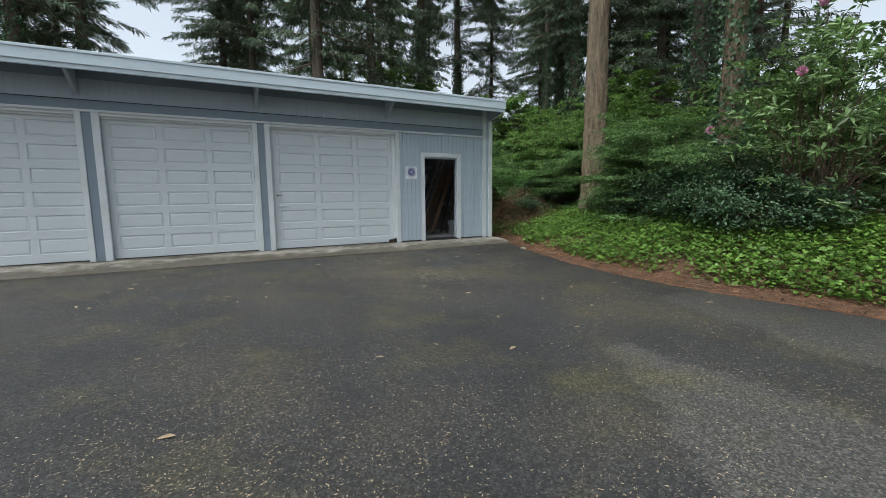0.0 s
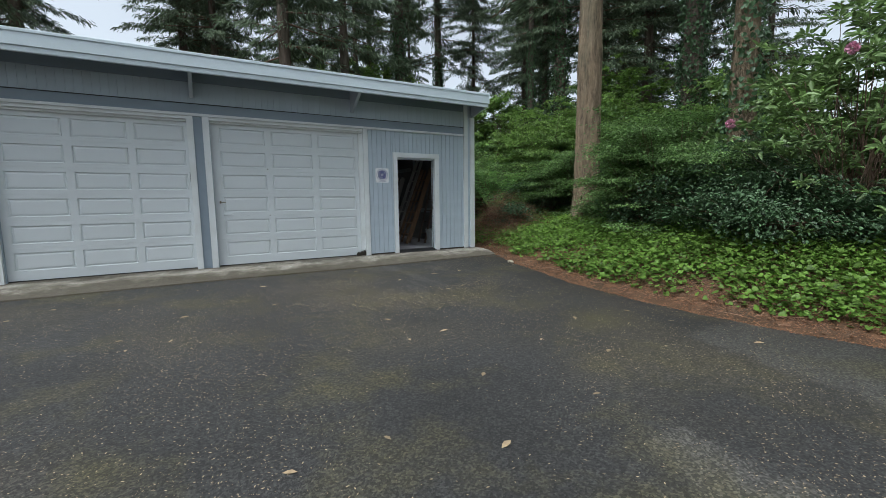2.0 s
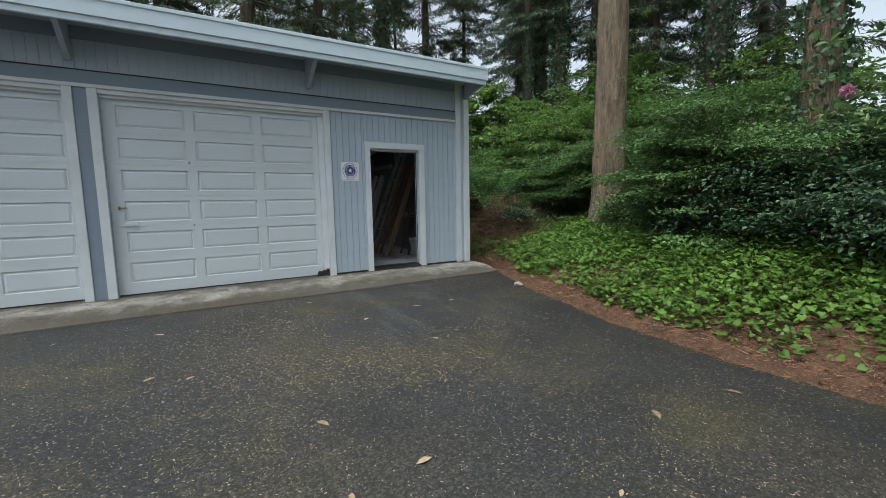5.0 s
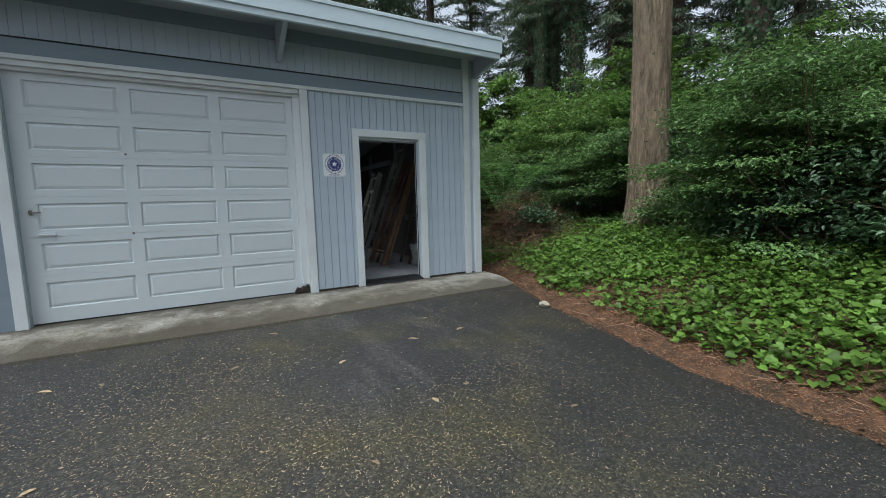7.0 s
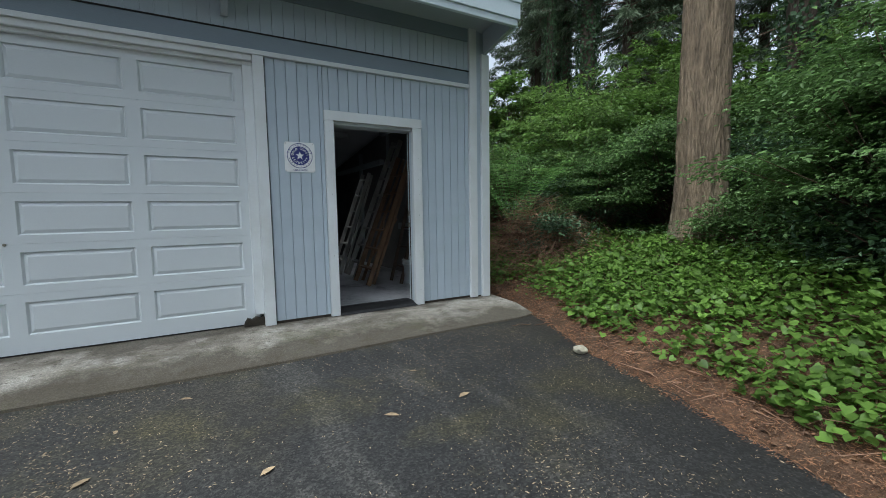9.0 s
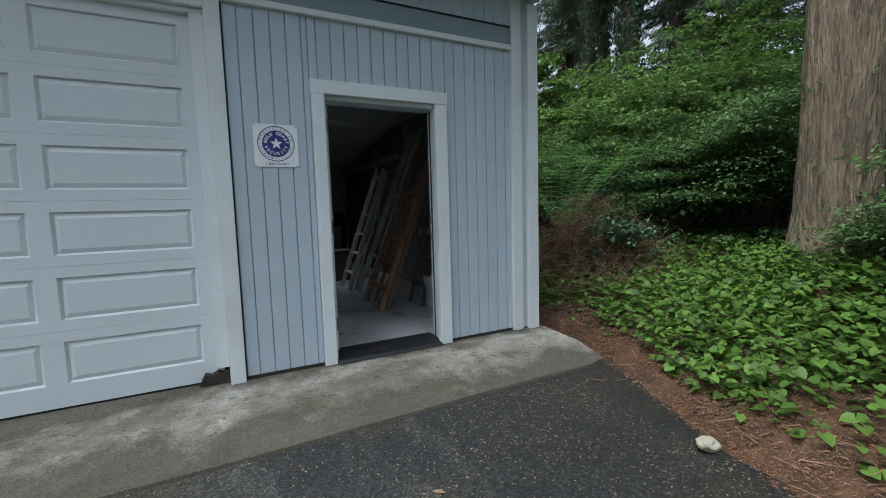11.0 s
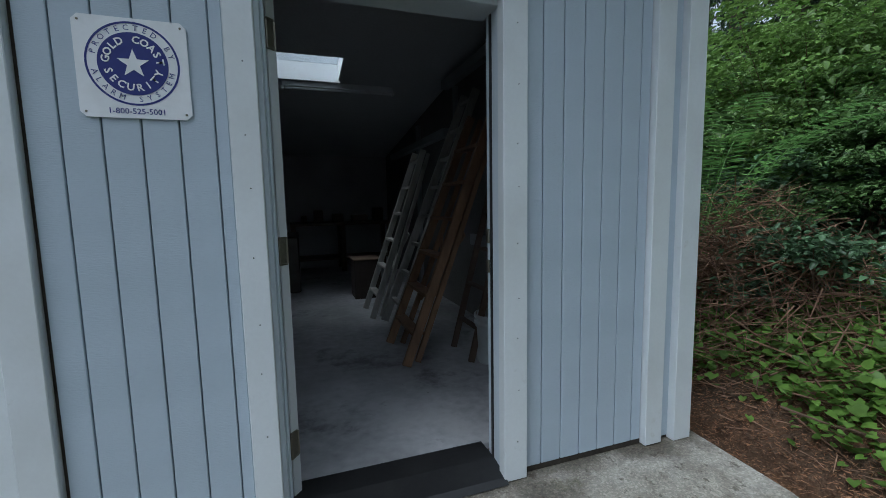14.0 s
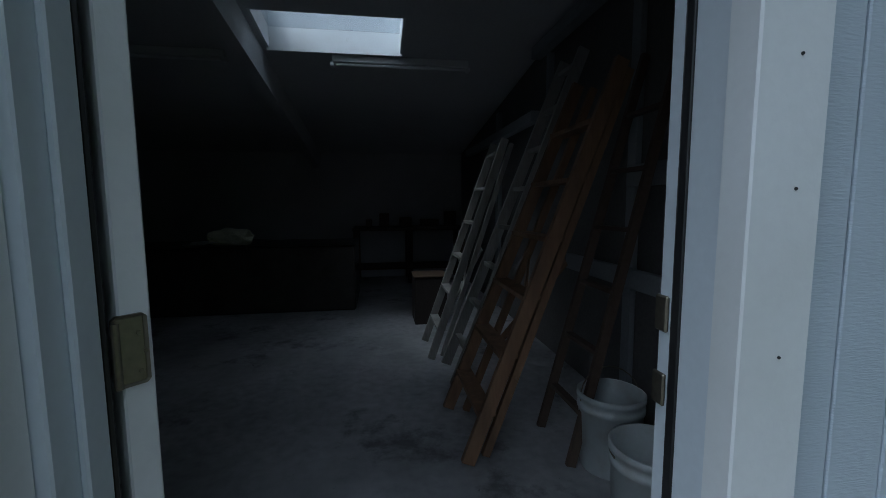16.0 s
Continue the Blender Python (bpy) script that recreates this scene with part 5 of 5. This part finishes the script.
mp1, mp2 = maple(13.5, 17.5, 6.5, 61), maple(9.0, 22.5, 8.5, 62)
for src_, x, y, s in ((mp2, 16.5, 13.0, 0.7), (mp1, 9.5, 19.5, 1.0), (mp1, 14.0, 0.0, 1.1), (mp2, 4.8, 22.5, 0.95), (mp1, 12.5, 24.0, 1.2), (mp1, 0.5, 26.0, 1.0), (mp1, -9.5, 25.0, 1.1)):
    ob = copy_thing(src_, pose(x, y, gz(x, y), 0, 0, RNG2.uniform(0, 360)))
    ob.scale = (s, s, s)

# pink blooms on the rhododendron
for bx_, by_, bz_ in ((7.2, 3.1, 2.83), (7.5, 4.45, 2.25), (7.9, 3.2, 3.9)):
    rng = np.random.default_rng(int(bz_ * 100))
    n = 60
    a = unit(rng.normal(size=(n, 3)))
    V, F = leaf_arrays(a * 0.02, a, rng.normal(size=(n, 3)), np.full(n, 0.055), np.full(n, 0.04), fold=0.3)
    ob = raw("bloom", V, F, PINK, rh)
    ob.location = (bx_ - 8.35, by_ - 3.25, bz_ - gz(8.3, 3.2))

shrub("shrub", 9.55, 10.15, 0.75, 0.9, gz(9.55, 10.15), 2.05, 240, 100, 0.044, 0.026, LEAF_S, "arching green shrub over the brush pile", seed=19, flat=0.75, low=0.0, fan=0.55, stems=0.3)
shrub("shrub", 8.3, 9.95, 0.35, 0.4, gz(8.3, 9.95), 1.15, 46, 46, 0.055, 0.032, LEAF_D, "small dark glossy-leaved shrub among dead twigs", seed=20, flat=0.4, low=0.1)

# sword fern by the garage corner
fern = empty("sword_fern", 8.05, 10.6, gz(8.05, 10.6) + 0.40)
tagged(fern, "arching green sword fern beside the brush pile", "fern")
rng = np.random.default_rng(31)
for i in range(14):
    a = 2 * math.pi * i / 14 + rng.random() * 0.3
    ln, rise = 0.95 + 0.4 * rng.random(), 1.35 + 0.5 * rng.random()
    s = np.linspace(0.12, 1, 26)
    cx, cz = ln * s, rise * (s - 0.55 * s ** 2.2) * 1.5
    c3 = np.stack([np.cos(a) * cx, np.sin(a) * cx, cz], -1)
    tang = unit(np.gradient(c3, axis=0))
    sd = unit(np.cross(tang, [[0, 0, 1.0]]))
    w = 0.13 * np.sin(np.pi * np.clip(s, 0.05, 0.98)) ** 0.7 + 0.01
    base = np.concatenate([c3, c3])
    V, F = leaf_arrays(base, np.concatenate([sd, -sd]) + 0.25 * np.concatenate([tang, tang]), np.tile([0, 0, 1.0], (52, 1)), np.concatenate([w, w]), np.full(52, 0.028), fold=0.05)
    V1, F1 = tubes(c3[:-1], c3[1:], np.full(25, 0.004), np.full(25, 0.003), 4)
    raw("frond", np.concatenate([V, V1]), np.concatenate([F, F1 + len(V)]), FERN, fern)

for i in range(11):
    a = 2 * math.pi * i / 11 + rng.random() * 0.4
    s = np.linspace(0.05, 1, 20)
    c3 = np.stack([np.cos(a) * 0.42 * s, np.sin(a) * 0.42 * s, 0.10 * np.sin(3 * s) - 0.40 * s ** 2], -1)
    tang = unit(np.gradient(c3, axis=0))
    sd = unit(np.cross(tang, [[0, 0, 1.0]]))
    w = 0.09 * np.sin(np.pi * np.clip(s, 0.05, 0.98)) ** 0.7 + 0.01
    V, F = leaf_arrays(np.concatenate([c3, c3]), np.concatenate([sd, -sd]) + 0.6 * np.concatenate([tang, tang]), np.tile([0, 0, 1.0], (40, 1)), np.concatenate([w, w]), np.full(40, 0.02), fold=0.3)
    V1, F1 = tubes(c3[:-1], c3[1:], np.full(19, 0.004), np.full(19, 0.003), 4)
    ob = raw("dead_frond", np.concatenate([V, V1]), np.concatenate([F, F1 + len(V)]), LITTER, fern)
    ob["label"] = "withered brown frond"

# brush pile: tangled dead twigs
rng = np.random.default_rng(41)
n = 2300
c = np.stack([8.2 + 0.42 * rng.normal(size=n), 10.35 + 0.6 * rng.normal(size=n), np.zeros(n)], -1)
c[:, 2] = bank_z(c[:, 0], c[:, 1]) + 0.02 + 0.95 * rng.random(n) ** 1.2 * np.exp(-((c[:, 0] - 8.25) ** 2 + (c[:, 1] - 10.45) ** 2) / 0.7)
d = unit(rng.normal(size=(n, 3)) * np.array([1, 1, 0.55])) * (0.15 + 0.45 * rng.random(n))[:, None]
V, F = tubes(c - d * 0.5, c + d * 0.5, 0.002 + 0.005 * rng.random(n) ** 2, 0.001 + 0.001 * rng.random(n), 4)
tagged(raw("brush_pile", V, F, BRUSH), "tangled pile of dead brown twigs", "brush pile", kind="stuff")

DRIFTS = [(2.35, 7.2), (2.7, 7.5), (2.55, 6.3), (2.85, 6.1), (4.4, 6.2), (3.5, 5.6)]

# ---- ground cover and litter ----
rng = np.random.default_rng(51)
n = 104000
yy = rng.uniform(-1.5, 12.5, n)
dd = rng.random(n) ** 0.9 * 3.6 + 0.15
xx = edge_x(yy) + dd
patch = np.sin(1.9 * xx + 0.7 * yy) * np.sin(1.3 * yy - 1.1 * xx) + 0.6 * np.sin(4.1 * xx - 2.3 * yy + 1) * np.sin(3.7 * yy + xx)
keep = (patch + 1.15 + 0.5 * rng.normal(size=n) > 0.22) & (dd > np.where(yy > 6.6, 0.20, 0.10) + 0.10 * np.sin(2.2 * yy) + 0.06 * np.sin(6.1 * yy) + 0.09 * rng.normal(size=n)) & (rng.random(n) < np.where(yy > 8.6, 0.68, 0.82)) & ~((xx < 6.95) & (yy > 8.6))
xx, yy = xx[keep], yy[keep]
n = len(xx)
base = np.stack([xx, yy, bank_z(xx, yy) + 0.02 + 0.17 * rng.random(n) ** 1.7], -1)
az = rng.random(n) * 2 * math.pi
ahead = np.stack([np.cos(az), np.sin(az), -0.25 + 0.2 * rng.normal(size=n)], -1)
up = np.stack([0.35 * rng.normal(size=n) - 0.15, 0.35 * rng.normal(size=n) - 0.1, np.ones(n)], -1)
size = 0.024 + 0.046 * rng.random(n) ** 1.4
V, F = leaf_arrays(base, ahead, up, size, size * 1.05, heart=True, fold=0.14)
cover = raw("ground_cover", V, F, LEAF_G)
tagged(cover, "bright green heart-leaved ground cover on the bank", "ground cover", kind="stuff")
forms = []
for k in range(3):
    V, F = leaf_arrays(np.zeros((1, 3)), np.array([[0, 1.0, -0.15 - 0.12 * k]]), np.array([[0.1 * k, 0, 1.0]]), np.array([0.060 + 0.007 * k]), np.array([0.064]), heart=True, fold=0.12 + 0.06 * k)
    ob = raw("leaf", V, F, LEAF_G, cover)
    forms.append(ob.data)
    ob.matrix_basis = pose(7.0 + 0.1 * k, 7.0, float(bank_z(7.0 + 0.1 * k, 7.0)) + 0.12, 0, 0, 70 * k)
for k in range(290):
    y = RNG2.uniform(5.2, 9.4)
    x = float(edge_x(y)) + RNG2.uniform(0.28, 1.2)
    ob = new("leaf", forms[k % 3])
    ob.parent = cover
    ob.matrix_basis = pose(x, y, float(bank_z(x, y)) + RNG2.uniform(0.06, 0.20), RNG2.uniform(-14, 14), RNG2.uniform(-14, 14), RNG2.uniform(0, 360))

n = 2600
yy = rng.uniform(-1.0, 11.0, n)
xx = edge_x(yy) - 0.05 + np.abs(rng.normal(size=n)) * 0.5
ok = ~((xx < 6.85) & (yy > 8.9))
xx, yy = xx[ok], yy[ok]
n = len(xx)
az = rng.random(n) * 2 * math.pi
V, F = leaf_arrays(np.stack([xx, yy, np.maximum(bank_z(xx, yy), asphalt_z(yy)) + 0.006 + 0.014 * rng.random(n)], -1), np.stack([np.cos(az), np.sin(az), 0.1 * rng.normal(size=n)], -1),
                   np.array([0, 0, 1.0]) + 0.3 * rng.normal(size=(n, 3)), 0.012 + 0.030 * rng.random(n) ** 2, 0.007 + 0.012 * rng.random(n), fold=0.35)
tagged(raw("leaf_litter", V, F, LITTER), "dry brown fallen leaves along the tarmac edge", "litter", kind="stuff")
n = 900
yy = rng.uniform(-1.0, 11.0, n)
xx = np.maximum(edge_x(yy) + 0.03 + np.abs(rng.normal(size=n)) * 0.6, np.where(yy > 8.8, 7.0, 0))
az = rng.random(n) * 2 * math.pi
p = np.stack([xx, yy, bank_z(xx, yy) + 0.012 + 0.02 * rng.random(n)], -1)
q = p + np.stack([np.cos(az), np.sin(az), 0.08 * rng.normal(size=n)], -1) * (0.06 + 0.22 * rng.random(n) ** 2)[:, None]
V, F = tubes(p, q, 0.002 + 0.003 * rng.random(n), 0.0015 + 0 * az, 4)
tagged(raw("twig_litter", V, F, BRUSH), "small dead twigs scattered on the bank", "litter", kind="stuff")

n = 80000
yy = rng.uniform(-1.0, 11.5, n)
dd = -0.06 + np.abs(rng.normal(size=n)) * 0.55 + 0.9 * (rng.random(n) < 0.25) * rng.random(n) * 2
xx = edge_x(yy) + dd
ok = ~((xx < 6.85) & (yy > 8.9))
xx, yy = xx[ok], yy[ok]
n = len(xx)
base = np.stack([xx, yy, np.maximum(bank_z(xx, yy), asphalt_z(yy)) + 0.004 + 0.018 * rng.random(n)], -1)
az = rng.random(n) * 2 * math.pi
V, F = strips(base, np.stack([np.cos(az), np.sin(az), 0.25 * rng.normal(size=n)], -1), 0.014 + 0.026 * rng.random(n), 0.002 + 0.003 * rng.random(n))
tagged(raw("needle_litter", V, F, NEEDLE), "reddish-brown fallen needles along the tarmac edge", "litter", kind="stuff")

n = 150000
yy = rng.uniform(-1.0, 8.6, n)
xx = rng.uniform(-4.5, 6.2, n)
clump = np.sin(1.1 * xx + 0.4 * yy + 1) * np.sin(0.9 * yy - 0.5 * xx) + 0.5 * np.sin(3.3 * xx - 1.7 * yy) * np.sin(2.9 * yy + xx)
ok = (xx < edge_x(yy) - 0.02) & (clump + rng.normal(size=n) * 0.5 > -0.05)
xx, yy = xx[ok], yy[ok]
n = len(xx)
base = np.stack([xx, yy, asphalt_z(yy) + 0.003 + 0.002 * rng.random(n)], -1)
az = rng.random(n) * 2 * math.pi
ahead = np.stack([np.cos(az), np.sin(az), 0.03 * rng.normal(size=n)], -1)
side = np.stack([-np.sin(az), np.cos(az), 0.15 * rng.normal(size=n)], -1)
size = 0.003 + 0.008 * rng.random(n) ** 2.2
V = np.stack([base - ahead * size[:, None], base - side * (size * 0.3)[:, None], base + ahead * size[:, None], base + side * (size * 0.3)[:, None]], 1).reshape(-1, 3)
V[:, 2] = np.maximum(V[:, 2], np.repeat(asphalt_z(yy), 4) + 0.0015)
F = (np.arange(n) * 4)[:, None] + np.arange(4)
tagged(raw("petal_litter", V, F, PETAL), "pale fallen petals and needles strewn on the tarmac", "litter", kind="stuff")

# swept drifts of tan petals and bud scales
n = 4500
pick = rng.integers(0, len(DRIFTS), n)
c = np.array(DRIFTS)[pick]
xx, yy = c[:, 0] + 0.45 * rng.normal(size=n) + 0.12 * np.sin(9 * rng.random(n)), c[:, 1] + 0.28 * rng.normal(size=n)
ok = xx < edge_x(yy) - 0.05
xx, yy = xx[ok], yy[ok]
n = len(xx)
az = rng.random(n) * 2 * math.pi
V, F = strips(np.stack([xx, yy, asphalt_z(yy) + 0.004 + 0.003 * rng.random(n)], -1), np.stack([np.cos(az), np.sin(az), 0.02 * rng.normal(size=n)], -1), 0.008 + 0.022 * rng.random(n) ** 2, 0.003 + 0.004 * rng.random(n))
tagged(raw("petal_drift", V, F, PETAL), "drifts of tan petals and bud scales on the tarmac", "litter", kind="stuff")

# larger fallen leaves
bm = bmesh.new()
outline = [(0.0, -0.05, 0.004), (0.018, -0.02, 0.010), (0.022, 0.015, 0.012), (0.0, 0.055, 0.006), (-0.022, 0.015, 0.013), (-0.016, -0.02, 0.010)]
vs = [bm.verts.new(p) for p in outline]
bm.faces.new((vs[0], vs[1], vs[2], vs[3]))
bm.faces.new((vs[0], vs[3], vs[4], vs[5]))
src = part("fallen_leaf", bm, DEADLEAF)
tagged(src, "single dry tan leaf lying on the tarmac", "leaf", "fallen leaves")
src.matrix_basis = pose(2.6, 5.2, float(asphalt_z(5.2)), 0, 0, 30)
for i in range(46):
    x, y = RNG2.uniform(-1.5, 5.4), RNG2.uniform(2.2, 8.4)
    ob = copy_thing(src, pose(x, y, float(asphalt_z(y)) + 0.001, 0, 0, RNG2.uniform(0, 360)))
    s = RNG2.uniform(0.5, 1.1)
    ob.scale = (s, s, s)

# a pale stone and a few sticks at the tarmac edge
bm = bmesh.new()
bmesh.ops.create_icosphere(bm, subdivisions=3, radius=0.05)
for v in bm.verts:
    v.co = v.co * (1 + 0.35 * noise.noise(v.co * 22) + 0.15 * noise.noise(v.co * 60))
    v.co.x *= 1.3
    v.co.z *= 0.7
ob = part("stone", bm, STONE)
ob.location = (6.17, 7.50, float(asphalt_z(7.5)) + 0.035)
tagged(ob, "pale rounded stone at the tarmac edge", "stone")
for x, y, ln, a in ((6.55, 8.35, 0.30, 20), (6.3, 8.42, 0.22, -15), (7.0, 7.6, 0.6, 70), (6.9, 6.9, 0.5, 40), (7.3, 8.9, 0.9, 120), (7.15, 5.9, 0.5, 100)):
    bm = bmesh.new()
    prev = None
    for k in range(6):
        pnt = Vector(((k / 5 - 0.5) * ln, 0.03 * math.sin(k * 1.7 + a), 0.0))
        if prev is not None:
            bar(bm, prev, pnt, 0.008, 0.008, (0, 0.2, 1))
        prev = pnt
    ob = part("stick", bm, TWIG)
    ob.matrix_basis = pose(x, y, max(float(bank_z(x, y)), float(asphalt_z(y)) if x < edge_x(y) else -9) + 0.012, 0, -8 if x > edge_x(y) else 0, a)
    tagged(ob, "fallen brown stick on the ground", "stick", "fallen sticks")

# ---- grooved boards of the front wall ----
def boards(x0, x1, z0, z1, gap=0.0025):
    """Boards between two lines, cut where the wall's grooves run: one every 104 mm."""
    cuts = [x0] + [g for g in (4.13 + 0.104 * k for k in range(-90, 30)) if x0 + 0.02 < g < x1 - 0.02] + [x1]
    made = {}
    for left, right in zip(cuts, cuts[1:]):
        w = round(right - left, 3)
        if w not in made:
            bm = bm_box(bmesh.new(), gap, 0, 0, w - gap, 0.017, z1 - z0, gap)
            made[w] = bpy.data.meshes.new("board")
            bm.to_mesh(made[w])
            bm.free()
            made[w].materials.append(SIDING)
        ob = new("board", made[w])
        ob.parent = wall
        ob.location = (left - 1.0, 9.496 - 9.5, z0 - 0.1)


boards(4.045, 4.588, 0.124, 2.69)
boards(4.588, 5.702, 2.252, 2.69)
boards(5.702, 6.373, 0.124, 2.69)
boards(LEFT, 6.373, 2.897, 3.241, 0.0012)
